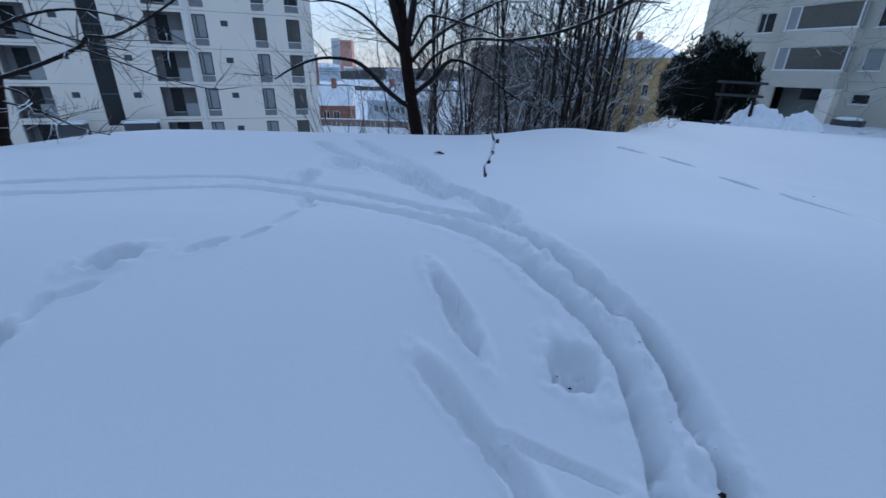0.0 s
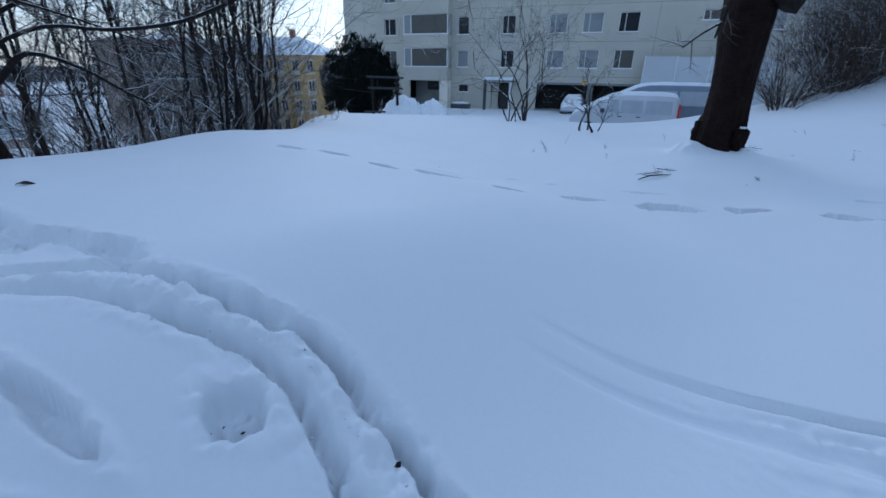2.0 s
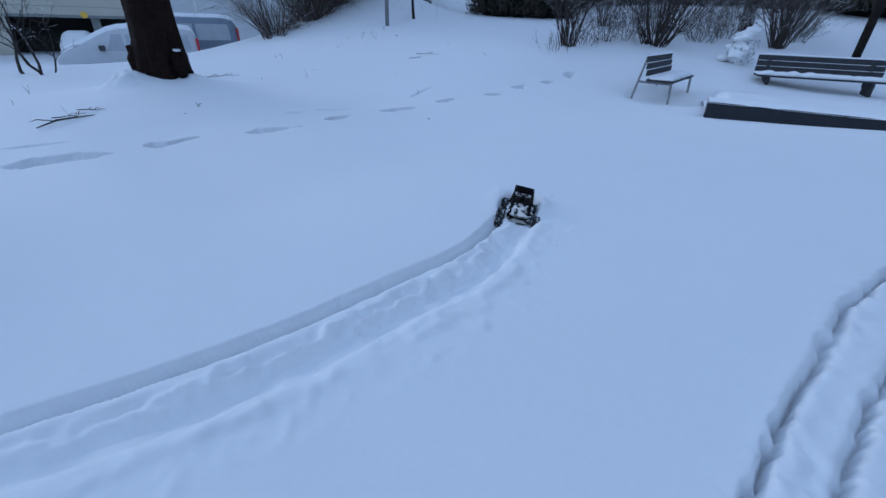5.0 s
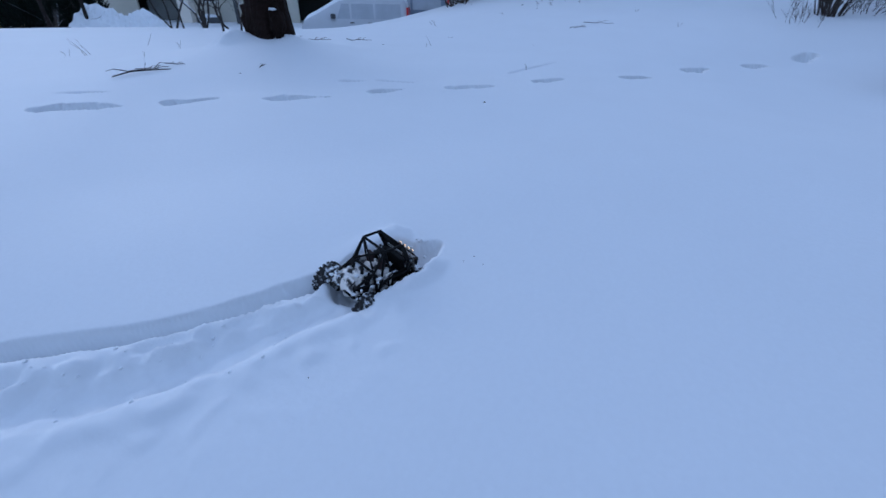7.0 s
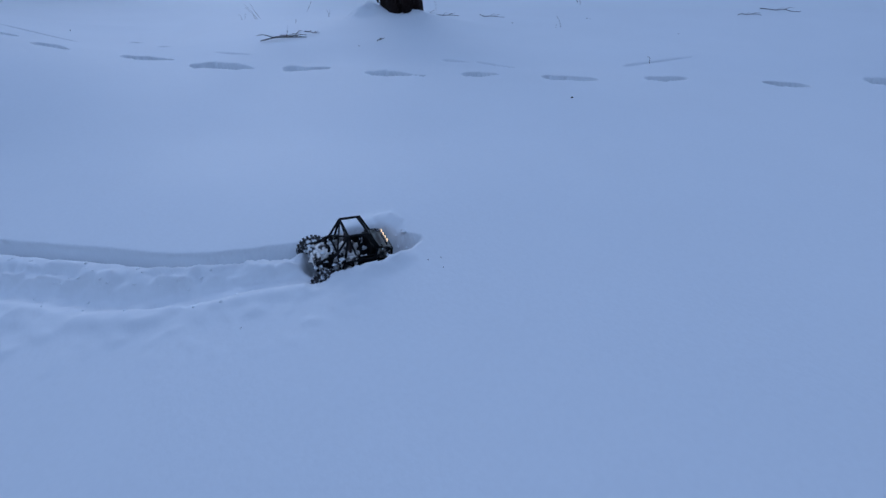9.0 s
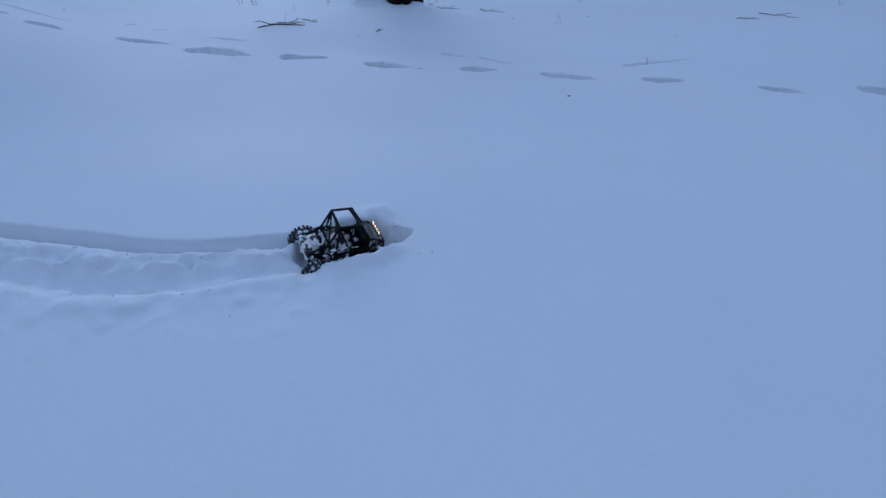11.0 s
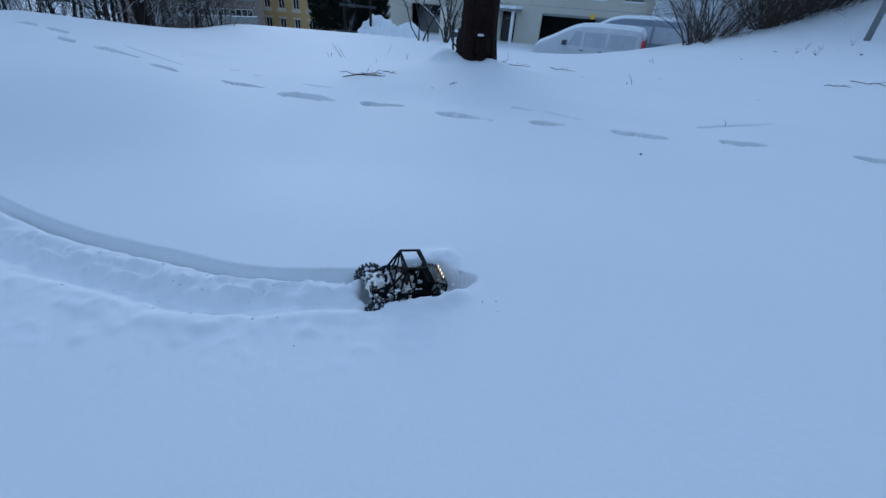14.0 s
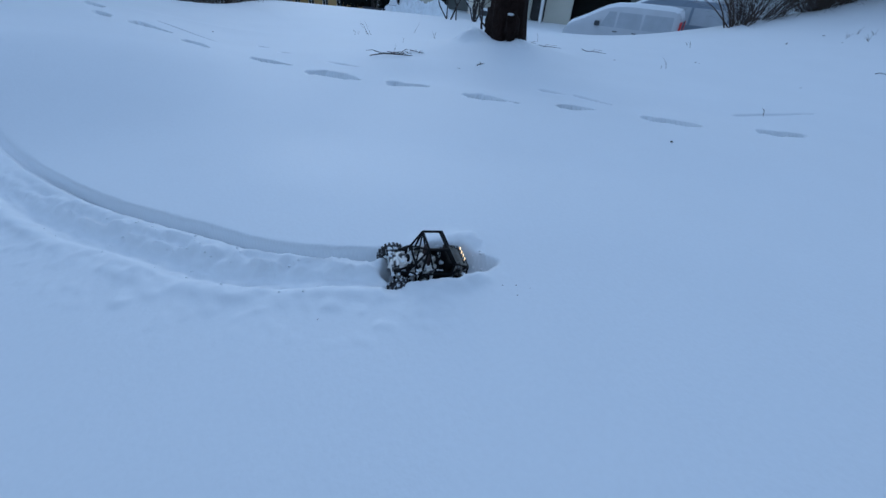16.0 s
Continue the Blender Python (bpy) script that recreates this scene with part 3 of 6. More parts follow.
# grey concrete block beyond the yard: facade 42.4 m off, its line along (0.497, -0.868)
RB = thing("apartment_building", "grey concrete apartment block with white-framed windows and glazed balconies", "building", frame_of((0.868 * 42.4, 0.497 * 42.4, 0), (0.497, -0.868)))
cols_top = [(-21.7, -20.45), (-13.95, -12.85), (-9.7, -8.45), (-5.45, -3.95), (-2.65, -1.0), (0.25, 1.85), (6.4, 7.9), (10.4, 12.0), (14.4, 16.0)]
holes, wins = [], []
for row in range(4):
    base = 2.08 + 2.83 * row
    for k, (a, b) in enumerate(cols_top):
        if row == 0 and k > 5:
            continue
        low = base + (0.75 if k == 6 else 0)
        holes.append((a, b, low, base + 1.48))
        wins.append((a, b, low, base + 1.48, k))
    holes.append((-18.7, -15.0, base + 0.1, base + 1.75))
holes += [(-13.8, -12.75, -0.18, 0.53), (-10.4, -8.4, -1.75, 0.75), (-6.1, 2.5, -1.75, 0.68), (-19.0, -15.1, -1.75, 0.82)]
bm = bmesh.new()
facade_mesh(bm, -26.3, 22.0, -3.0, 13.2, holes)
part("wall", bm, CONCRETE, RB)
for b in ((-26.3, 0.22, -26.0, 13), (21.7, 0.22, 22.0, 13), (-26.0, 12.7, 21.7, 13)):
    bm = bmesh.new()
    box(bm, b[0], b[1], -3.0, b[2], b[3], 13.2)
    part("wall", bm, CONCRETE, RB)
bm = bmesh.new()
box(bm, -26.5, -0.25, 13.2, 22.2, 13.2, 13.6)
part("roof", bm, ROOF_SNOW, RB)
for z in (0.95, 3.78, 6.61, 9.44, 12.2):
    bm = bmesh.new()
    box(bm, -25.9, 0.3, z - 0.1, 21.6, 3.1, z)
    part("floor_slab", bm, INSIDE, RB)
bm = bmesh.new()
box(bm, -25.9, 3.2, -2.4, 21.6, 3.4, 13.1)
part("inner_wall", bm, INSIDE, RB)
for a, b, c, d, k in wins:
    window_part(RB, a, b, c, d, split=0.32 if k > 2 else 0.0 if k == 1 else 0.4, pane_mat=rng.choice((PANE, PANE_GREY, PANE_PALE, PANE_PALE)))
window_part(RB, -13.8, -12.75, -0.18, 0.53, split=0, sill=True)
# joints between the wall panels
bm = bmesh.new()
for z in (1.35, 4.18, 7.01, 9.84):
    box(bm, -26.29, -0.006, z, -19.2, -0.001, z + 0.03)
    box(bm, -14.3, -0.006, z, 21.9, -0.001, z + 0.03)
for x in (-24.0, -11.4, -7.2, 3.2, 9.2):
    box(bm, x, -0.006, 1.4, x + 0.03, -0.001, 13.1)
part("panel_joint", bm, CONCRETE_DARK, RB)
for row in range(4):
    z = 2.08 + 2.83 * row
    bal = new("balcony")
    bal.parent = RB
    bm = bmesh.new()
    box(bm, -19.1, -1.1, z - 1.25, -14.55, 0.0 - 0.003, z - 1.1)
    box(bm, -19.1, -1.1, z - 1.1, -14.55, -1.0, z - 0.06)
    box(bm, -19.1, -1.0, z - 1.1, -19.0, -0.003, z - 0.06)
    box(bm, -14.65, -1.0, z - 1.1, -14.55, -0.003, z - 0.06)
    part("parapet", bm, CONCRETE, bal)
    bm = bmesh.new()
    for x in (-19.1, -18.35, -14.65):
        box(bm, x, -1.1, z, x + 0.1, -1.02, z + 1.65)
    box(bm, -19.15, -1.13, z - 0.06, -14.5, -0.98, z + 0.06)
    box(bm, -19.0, -1.1, z + 1.58, -14.65, -1.02, z + 1.65)
    for x in (-19.1, -14.65):
        box(bm, x, -0.55, z + 0.06, x + 0.1, -0.49, z + 1.58)
    part("glazing_frame", bm, FRAME_WHITE, bal)
    bm = bmesh.new()
    box(bm, -19.0, -1.07, z + 0.06, -18.35, -1.06, z + 1.58)
    part("pane", bm, PANE_PALE, bal)
    bm = bmesh.new()
    box(bm, -18.25, -1.07, z + 0.06, -14.65, -1.06, z + 1.58)
    part("pane", bm, PANE_GREY, bal)
    bm = bmesh.new()
    box(bm, -19.1, -1.12, z + 1.66, -14.55, -0.002, z + 1.72)
    part("lintel", bm, CONCRETE, bal)
bm = bmesh.new()
box(bm, -15.35, -1.1, -2.4, -14.5, -0.003, 0.82)
part("pillar", bm, WHITE_RENDER, RB)
bm = bmesh.new()
box(bm, -17.6, 1.4, -0.1, -16.2, 1.5, 0.72)
part("window", bm, PANE, RB)
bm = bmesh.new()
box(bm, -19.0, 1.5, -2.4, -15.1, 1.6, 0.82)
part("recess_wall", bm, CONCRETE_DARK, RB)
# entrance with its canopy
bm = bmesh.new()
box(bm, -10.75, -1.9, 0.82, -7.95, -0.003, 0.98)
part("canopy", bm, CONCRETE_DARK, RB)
bm = bmesh.new()
box(bm, -10.8, -1.95, 0.984, -7.9, -0.004, 1.22, 0.08)
part("canopy_snow", bm, SNOW_LUMP, RB, "cushion of snow")
for x, mt in ((-10.7, FRAME_DARK), (-8.3, FRAME_WHITE)):
    bm = bmesh.new()
    box(bm, x, -1.8, -2.4, x + 0.24, -1.6, 0.82)
    part("canopy_post", bm, mt, RB)
bm = bmesh.new()
box(bm, -9.6, 0.1, -1.9, -8.5, 0.16, 0.55)
part("door", bm, INSIDE, RB)
bm = bmesh.new()
box(bm, -10.35, 0.08, -1.9, -9.7, 0.16, 0.7)
part("door_side_panel", bm, CONCRETE, RB)
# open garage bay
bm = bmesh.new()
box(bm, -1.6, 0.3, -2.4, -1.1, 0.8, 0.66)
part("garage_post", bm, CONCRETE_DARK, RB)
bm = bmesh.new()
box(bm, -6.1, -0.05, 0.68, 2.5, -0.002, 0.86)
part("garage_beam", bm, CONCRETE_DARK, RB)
bm = bmesh.new()
bmesh.ops.create_cone(bm, cap_ends=True, segments=20, radius1=0.21, radius2=0.21, depth=0.03, matrix=pose(-1.86, -0.07, 0.88, 90, 0, 0))
part("round_sign", bm, YELLOW_SIGN, RB, "round yellow sign")
# white hoarding beside the vans
HO = thing("hoarding", "white sheet hoarding standing against the concrete block", "hoarding", RB.matrix_basis.copy())
for k in range(4):
    bm = bmesh.new()
    box(bm, 2.75 + 2.4 * k, -0.9, -2.2, 5.06 + 2.4 * k, -0.84, 3.0 - 0.03 * k)
    part("panel", bm, WHITE_SHEET, HO)
for k in range(5):
    bm = bmesh.new()
    box(bm, 2.66 + 2.4 * k, -0.98, -2.2, 2.75 + 2.4 * k, -0.82, 3.05)
    part("post", bm, FRAME_WHITE, HO)

# white rendered block down the slope: facade 43 m off along (0.927, 0.375)
LB = thing("apartment_building", "white rendered apartment block with dark recessed balconies", "building", frame_of((-0.375 * 43, 0.927 * 43, 0), (0.927, 0.375)))
holes, wins, logs = [], [], []
for row in range(-2, 4):
    z = 0.14 + 2.79 * row
    for a, b, mt in ((-4.95, -3.95, PANE_PALE), (-0.4, 0.6, PANE_PALE if row < 1 else PANE_GREY), (2.25, 3.35, PANE_GREY if row < 2 else PANE)):
        holes.append((a, b, z, z + 2.3))
        wins.append((a, b, z, z + 2.3, mt))
    for a, b in ((-8.25, -5.65), (-18.0, -15.5), (-24.0, -21.0)):
        holes.append((a, b, z, z + 2.35))
        logs.append((a, b, z, z + 2.35))
    for a in (-2.9, -10.2, -14.3):
        holes.append((a, a + 0.55, z + 1.5, z + 1.93))
        wins.append((a, a + 0.55, z + 1.5, z + 1.93, None))
holes.append((-12.45, -11.15, -3.3, 11.5))
bm = bmesh.new()
facade_mesh(bm, -34.0, 4.4, -12.0, 12.8, holes, 0.25)
part("wall", bm, WHITE_RENDER, LB)
for b in ((4.1, 0.25, 4.4, 12), (-34, 0.25, -33.7, 12), (-33.7, 11.7, 4.1, 12)):
    bm = bmesh.new()
    box(bm, b[0], b[1], -12, b[2], b[3], 12.8)
    part("wall", bm, WHITE_RENDER, LB)
bm = bmesh.new()
box(bm, -34.3, -0.3, 12.8, 4.7, 12.3, 13.2)
part("roof", bm, ROOF_SNOW, LB)
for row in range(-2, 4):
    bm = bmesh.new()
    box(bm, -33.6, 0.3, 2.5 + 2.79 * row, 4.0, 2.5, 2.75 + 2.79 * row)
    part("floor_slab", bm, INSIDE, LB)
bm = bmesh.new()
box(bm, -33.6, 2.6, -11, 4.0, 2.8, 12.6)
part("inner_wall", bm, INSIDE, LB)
bm = bmesh.new()
for row in range(-3, 5):
    z = -0.12 + 2.79 * row
    box(bm, -33.9, -0.006, z, -12.6, -0.001, z + 0.03)
    box(bm, -11.0, -0.006, z, 4.3, -0.001, z + 0.03)
part("panel_joint", bm, GREY_RENDER, LB)
for a, b, c, d, mt in wins:
    if mt is None:
        bm = bmesh.new()
        box(bm, a, 0.08, c, b, 0.14, d)
        part("vent", bm, FRAME_DARK, LB)
    else:
        w = window_part(LB, a, b, c + 0.55, d, back=0.1, frame_mat=FRAME_DARK, pane_mat=mt, split=0.3, sill=True, bar=0.1)
        bm = bmesh.new()
        box(bm, a, 0.06, c, b, 0.14, c + 0.49)
        part("spandrel", bm, GREY_RENDER, w)
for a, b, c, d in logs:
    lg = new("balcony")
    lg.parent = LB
    # grey against the white wall: the recess's shade is put into its colour
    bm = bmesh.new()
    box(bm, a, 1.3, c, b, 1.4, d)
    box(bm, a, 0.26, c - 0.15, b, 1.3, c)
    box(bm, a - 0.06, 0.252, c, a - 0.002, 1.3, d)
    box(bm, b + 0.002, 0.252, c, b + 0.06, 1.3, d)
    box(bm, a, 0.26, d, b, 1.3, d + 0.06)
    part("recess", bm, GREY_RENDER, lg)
    bm = bmesh.new()
    box(bm, a + 0.5, 1.22, c + 0.3, a + 1.4, 1.29, d - 0.15)
    part("pane", bm, PANE, lg)
    bm = bmesh.new()
    box(bm, a + 0.45, 1.2, c + 0.22, a + 1.45, 1.28, c + 0.3)
    part("sill", bm, FRAME_WHITE, lg)
    bm = bmesh.new()
    box(bm, b - 0.95, 0.03, c + 0.02, b - 0.02, 0.06, c + 1.05)
    part("railing_panel", bm, PANE_PALE, lg)
for row in range(6):
    bm = bmesh.new()
    box(bm, -12.45, 0.1, -3.3 + 2.5 * row, -11.15, 0.14, -3.3 + 2.5 * row + 2.4)
    part("stair_glazing", bm, PANE, LB)
    bm = bmesh.new()
    box(bm, -12.45, 0.06, -3.3 + 2.5 * row + 2.4, -11.15, 0.16, -3.3 + 2.5 * row + 2.5)
    part("stair_transom", bm, FRAME_DARK, LB)
bm = bmesh.new()
box(bm, -5.35, -0.14, -8, -5.15, -0.003, 12.8)
part("downpipe", bm, FRAME_WHITE, LB)
for a, b in ((-15.0, -13.4), (-10.8, -8.6)):
    rl = thing("bike_shelter", "low dark shelter with snow on top", "shelter", LB.matrix_basis.copy(), "shelters by the white block")
    bm = bmesh.new()
    box(bm, a, -2.4, -5.5, b, -1.2, -2.9)
    part("body", bm, FRAME_DARK, rl)
    bm = bmesh.new()
    box(bm, a - 0.1, -2.5, -2.896, b + 0.1, -1.1, -2.7, 0.06)
    part("snow_cap", bm, SNOW_LUMP, rl)


def house(name, label, at, along, size, wall, storeys, bays, roof_h, win=(1.0, 1.6), ground=-10.0, margin=1.5, pane=None, hip=True, trim=None):
    """A house with windows on its front (y = 0) and right side; roof with snow."""
    L, D, H = size
    hb = thing(name, label, "building", frame_of(at, along))
    z0 = ground - at[2]
    for side in (0, 1):
        length = L if side == 0 else D
        n = bays if side == 0 else max(2, int(bays * D / L))
        hs = []
        for r in range(storeys):
            zc = H - (r + 0.5) * (H - 0.0) / storeys
            for k in range(n):
                xc = margin + (k + 0.5) * (length - 2 * margin) / n
                hs.append((xc - win[0] / 2, xc + win[0] / 2, zc - win[1] / 2, zc + win[1] / 2))
        bm = bmesh.new()
        facade_mesh(bm, 0, length, z0, H, hs, 0.25)
        sidew = part("wall", bm, wall, hb)
        if side:
            sidew.matrix_basis = Matrix.Translation((L, 0, 0)) @ Matrix.Rotation(radians(90), 4, "Z")
        for a, b, c, d in hs:
            w = window_part(hb, a, b, c, d, back=0.12, split=0.5, sill=False, bar=0.09, pane_mat=pane)
            if trim is not None:
                bm = bmesh.new()
                box(bm, a - 0.25, -0.05, c - 0.5, b + 0.25, -0.003, c - 0.02)
                part("apron", bm, trim, w)
                bm = bmesh.new()
                box(bm, a - 0.2, -0.05, d + 0.02, b + 0.2, -0.003, d + 0.2)
                part("hood", bm, trim, w)
            if side:
                w.matrix_basis = sidew.matrix_basis
    for b in ((0.0, D - 0.3, L - 0.3, D), (0.0, 0.3, 0.3, D - 0.3)):
        bm = bmesh.new()
        box(bm, b[0], b[1], z0, b[2], b[3], H)
        part("wall", bm, wall, hb)
    bm = bmesh.new()
    box(bm, 0.4, 0.7, z0, L - 0.6, 0.9, H)
    part("inner_wall", bm, INSIDE, hb)
    bm = bmesh.new()
    e, h = 0.5, min(L, D) / 2
    low = [bm.verts.new(p) for p in ((-e, -e, H), (L + e, -e, H), (L + e, D + e, H), (-e, D + e, H))]
    inset = h if hip else -e
    if L >= D:
        top = [bm.verts.new((max(inset, -e), D / 2, H + roof_h)), bm.verts.new((L - max(inset, -e), D / 2, H + roof_h))]
        faces = [(low[0], low[1], top[1], top[0]), (low[1], low[2], top[1]), (low[2], low[3], top[0], top[1]), (low[3], low[0], top[0])]
    else:
        top = [bm.verts.new((L / 2, max(inset, -e), H + roof_h)), bm.verts.new((L / 2, D - max(inset, -e), H + roof_h))]
        faces = [(low[0], low[1], top[0]), (low[1], low[2], top[1], top[0]), (low[2], low[3], top[1]), (low[3], low[0], top[0], top[1])]
    for f in faces:
        bm.faces.new(f)
    bm.faces.new(list(reversed(low)))
    roof = part("roof", bm, ROOF_SNOW, hb)
    for k in range(2):
        bm = bmesh.new()
        x = L * (0.3 + 0.4 * k)
        box(bm, x - 0.4, D / 2 - 0.5, H + roof_h * 0.5, x + 0.4, D / 2 + 0.5, H + roof_h + 1.2)
        part("chimney", bm, BRICK, roof)
    return hb


def polar(az, dist, z=0.0):
    return (-math.sin(radians(az)) * dist, math.cos(radians(az)) * dist, z)


def across(az0, d0, az1, d1):
    a, b = Vector(polar(az0, d0)), Vector(polar(az1, d1))
    return (b - a).normalized(), (b - a).length


d, w = across(-10.0, 92, -25.7, 80)
house("yellow_house", "ochre yellow rendered town house with a snowy roof", polar(-10.0, 92, -9.0), d, (w, 13, 13.0), YELLOW, 4, 9, 3.2, (1.1, 1.8), -14, trim=CREAM)
d, w = across(-25.9, 120, -31, 130)
house("white_house", "pale town house with small dark windows", polar(-25.9, 120, -13), d, (w, 12, 10.0), TOWER_WHITE, 3, 4, 2.5, (1.1, 1.7), -16)
d, w = across(-4.9, 69, -17.2, 74)
house("brown_apartment_house", "dark brown apartment house with snow-lined balconies", polar(-4.9, 69, -10.0), d, (w, 14, 15.0), BROWN_RENDER, 5, 8, 1.0, (1.6, 1.4), -14)
for r in range(5):
    bl = thing("long_balcony", "long concrete balcony with a ledge of snow", "balcony", frame_of(polar(-4.9, 69, -10.0), d), "balconies of the brown house")
    bm = bmesh.new()
    box(bm, 1.0, -1.4, r * 3 + 0.3, w * 0.9, -0.01, r * 3 + 0.45)
    box(bm, 1.0, -1.4, r * 3 + 0.45, w * 0.9, -1.3, r * 3 + 1.3)
    part("parapet", bm, CONCRETE_DARK, bl)
    bm = bmesh.new()
    box(bm, 1.0, -1.45, r * 3 + 1.304, w * 0.9, -1.25, r * 3 + 1.42)
    part("snow_cap", bm, SNOW_LUMP, bl)
d, w = across(19.5, 78, 12.4, 76)
house("brick_house", "low red brick house under a thick snowy roof", polar(19.5, 78, -7.6), d, (w, 6.5, 3.2), BRICK, 1, 4, 3.0, (1.1, 1.5), -12, hip=False)
d, w = across(10.2, 98, 4.5, 92)
house("pale_blue_house", "pale blue rendered house with a snowy hipped roof", polar(10.2, 98, -11.7), d, (w, 10, 6.9), PALE_BLUE, 2, 6, 3.0, (0.9, 1.5), -16)
# tall house by the white block, only its edge shows
d, w = across(20.0, 130, 15.9, 132)
house("red_house", "tall red brick house far down the street", polar(20.0, 130, -8), d, (w, 5, 12.5), BRICK, 3, 3, 1.5, (1.1, 1.7), -16)
# the street below: a snow bank with a low fence and parked cars
bm = bmesh.new()
prev = None
for k in range(61):
    az = 24 - 0.55 * k
    top = -5.95 - 0.03 * k + 0.25 * noise.noise((k * 0.3, 1.0, 0)) + 0.12 * noise.noise((k * 1.3, 4.0, 0))
    row = [bm.verts.new(polar(az, dd, zz)) for dd, zz in ((58, -12.5), (63, top - 0.6), (64.5, top), (70, top + 0.1), (76, top - 3.0))]
    if prev:
        for a, b, c, e in zip(prev, row, row[1:], prev[1:]):
            bm.faces.new((a, b, c, e))
    prev = row
tagged(part("pavement", bm, SNOW_LUMP, None, "snowed-over street bank below the slope", True), category="pavement", kind="structure")
FENCE = thing("street_fence", "low dark board fence with a line of snow on top", "fence")
for k in range(26):
    a, b = Vector(polar(19.2 - 0.62 * k, 66, -6.35 - 0.02 * k)), Vector(polar(18.62 - 0.62 * k, 66, -6.35 - 0.02 * k))
    fm = frame_of(a, (b - a))
    bm = bmesh.new()
    box(bm, 0, 0, 0, (b - a).length, 0.08, 0.95, m=fm)
    part("board", bm, BROWN_RENDER, FENCE)
    bm = bmesh.new()
    box(bm, 0, -0.05, 0.955, (b - a).length, 0.13, 1.12, 0.04, fm)
    part("snow_cap", bm, SNOW_LUMP, FENCE)
# two-toned tower far off; low sun on its right wing is put into the orange
TW = thing("tower_block", "far tower block, white and orange, lit by low sun", "building", frame_of(polar(14.15, 900, -8), across(14.15, 900, 11.65, 890)[0]))
bm = bmesh.new()
box(bm, 0, 0, -30, 16, 20, 60)
part("wing", bm, TOWER_WHITE, TW)
bm = bmesh.new()
box(bm, 17, -4, -30, 39, 18, 57)
part("wing", bm, ORANGE, TW, "wing coloured orange for the low sun on it")
bm = bmesh.new()
for k in range(18):
    box(bm, 1.5, -0.3, 3 * k + 2, 14.5, -0.02, 3 * k + 3.4)
    box(bm, 18.5, -4.3, 3 * k + 2, 37.5, -4.02, 3 * k + 3.2)
part("window_band", bm, PANE_PALE, TW)
# scattered roofs of the town, woods and rises far off
for k in range(26):
    az = rng.uniform(-24, 17)
    dist = rng.uniform(420, 900)
    d, w = across(az, dist, az - rng.uniform(1.5, 3.5), dist + rng.uniform(-15, 15))
    hh = rng.uniform(6, 12)
    town = thing("town_house", "far town house with a snowy roof", "building", frame_of(polar(az, dist, -16 + dist * 0.012), d), "far town houses")
    bm = bmesh.new()
    box(bm, 0, 0, -6, w, 12, hh)
    part("wall", bm, rng.choice((PALE_BLUE, BRICK, CREAM, TOWER_WHITE, GREY_RENDER)), town)
    bm = bmesh.new()
    vs = [bm.verts.new(p) for p in ((-0.4, -0.4, hh), (w + 0.4, -0.4, hh), (w + 0.4, 12.4, hh), (-0.4, 12.4, hh), (0, 6, hh + 3.2), (w, 6, hh + 3.2))]
    for f in ((0, 1, 5, 4), (2, 3, 4, 5), (1, 2, 5), (3, 0, 4), (3, 2, 1, 0)):
        bm.faces.new([vs[i] for i in f])
    part("roof", bm, ROOF_SNOW, town)
    one = None
    for r in range(int(hh // 3)):
        for c in range(int(w // 3)):
            if one is None:
                bm = bmesh.new()
                box(bm, 0, -0.12, 0, 1.2, -0.02, 1.6)
                win = one = part("window", bm, PANE, town)
            else:
                win = new("window", one.data)
                win.parent = town
            win.location = (1 + 3 * c, 0, 1 + 3 * r)
bm = bmesh.new()
for ring, (dist, low, high) in enumerate(((330, -22, -4), (700, -20, 6), (1300, -20, 18))):
    prev = None
    for k in range(161):
        az = 100 - k * 1.5
        h = low + (high - low) * (0.6 + 0.4 * noise.noise((k * 0.07, ring * 5.0, 0))) + 1.5 * noise.noise((k * 1.7, ring, 2))
        a, b = bm.verts.new(polar(az, dist, -40)), bm.verts.new(polar(az, dist + 40, h))
        if prev:
            bm.faces.new((prev[0], a, b, prev[1]))
        prev = (a, b)
part("backdrop_woods", bm, WOODS)
tagged(bpy.data.objects["backdrop_woods"], "dark wooded rises beyond the town", "woods", kind="structure")
# unseen dark backdrop, added to close the place behind the walker and block low skylight
bm = bmesh.new()
prev = None
for k in range(126):
    az = 105 + k
    h = 17 + 5 * noise.noise((k * 0.12, 9.0, 0)) + 1.6 * noise.noise((k * 0.9, 3.0, 2))
    a, b, c = bm.verts.new(polar(az, 34, -8)), bm.verts.new(polar(az, 36, 4)), bm.verts.new(polar(az, 39, h))
    if prev:
        bm.faces.new((prev[0], a, b, prev[1]))
        bm.faces.new((prev[1], b, c, prev[2]))
    prev = (a, b, c)
tagged(part("backdrop_sky_blocker", bm, WOODS, None, "unseen dark backdrop added behind the lawn to block low skylight"), category="woods", kind="structure")
SPIRE = thing("church_spire", "dark pointed church spire beyond the trees", "church", Matrix.Translation(polar(-9.3, 330, -14)))
bm = bmesh.new()
box(bm, -4, -4, -8, 4, 4, 24)
part("tower", bm, BRICK, SPIRE)
bm = bmesh.new()
bmesh.ops.create_cone(bm, cap_ends=True, segments=8, radius1=5, radius2=0.1, depth=26, matrix=Matrix.Translation((0, 0, 37)))
part("steeple", bm, GREY_RENDER, SPIRE)


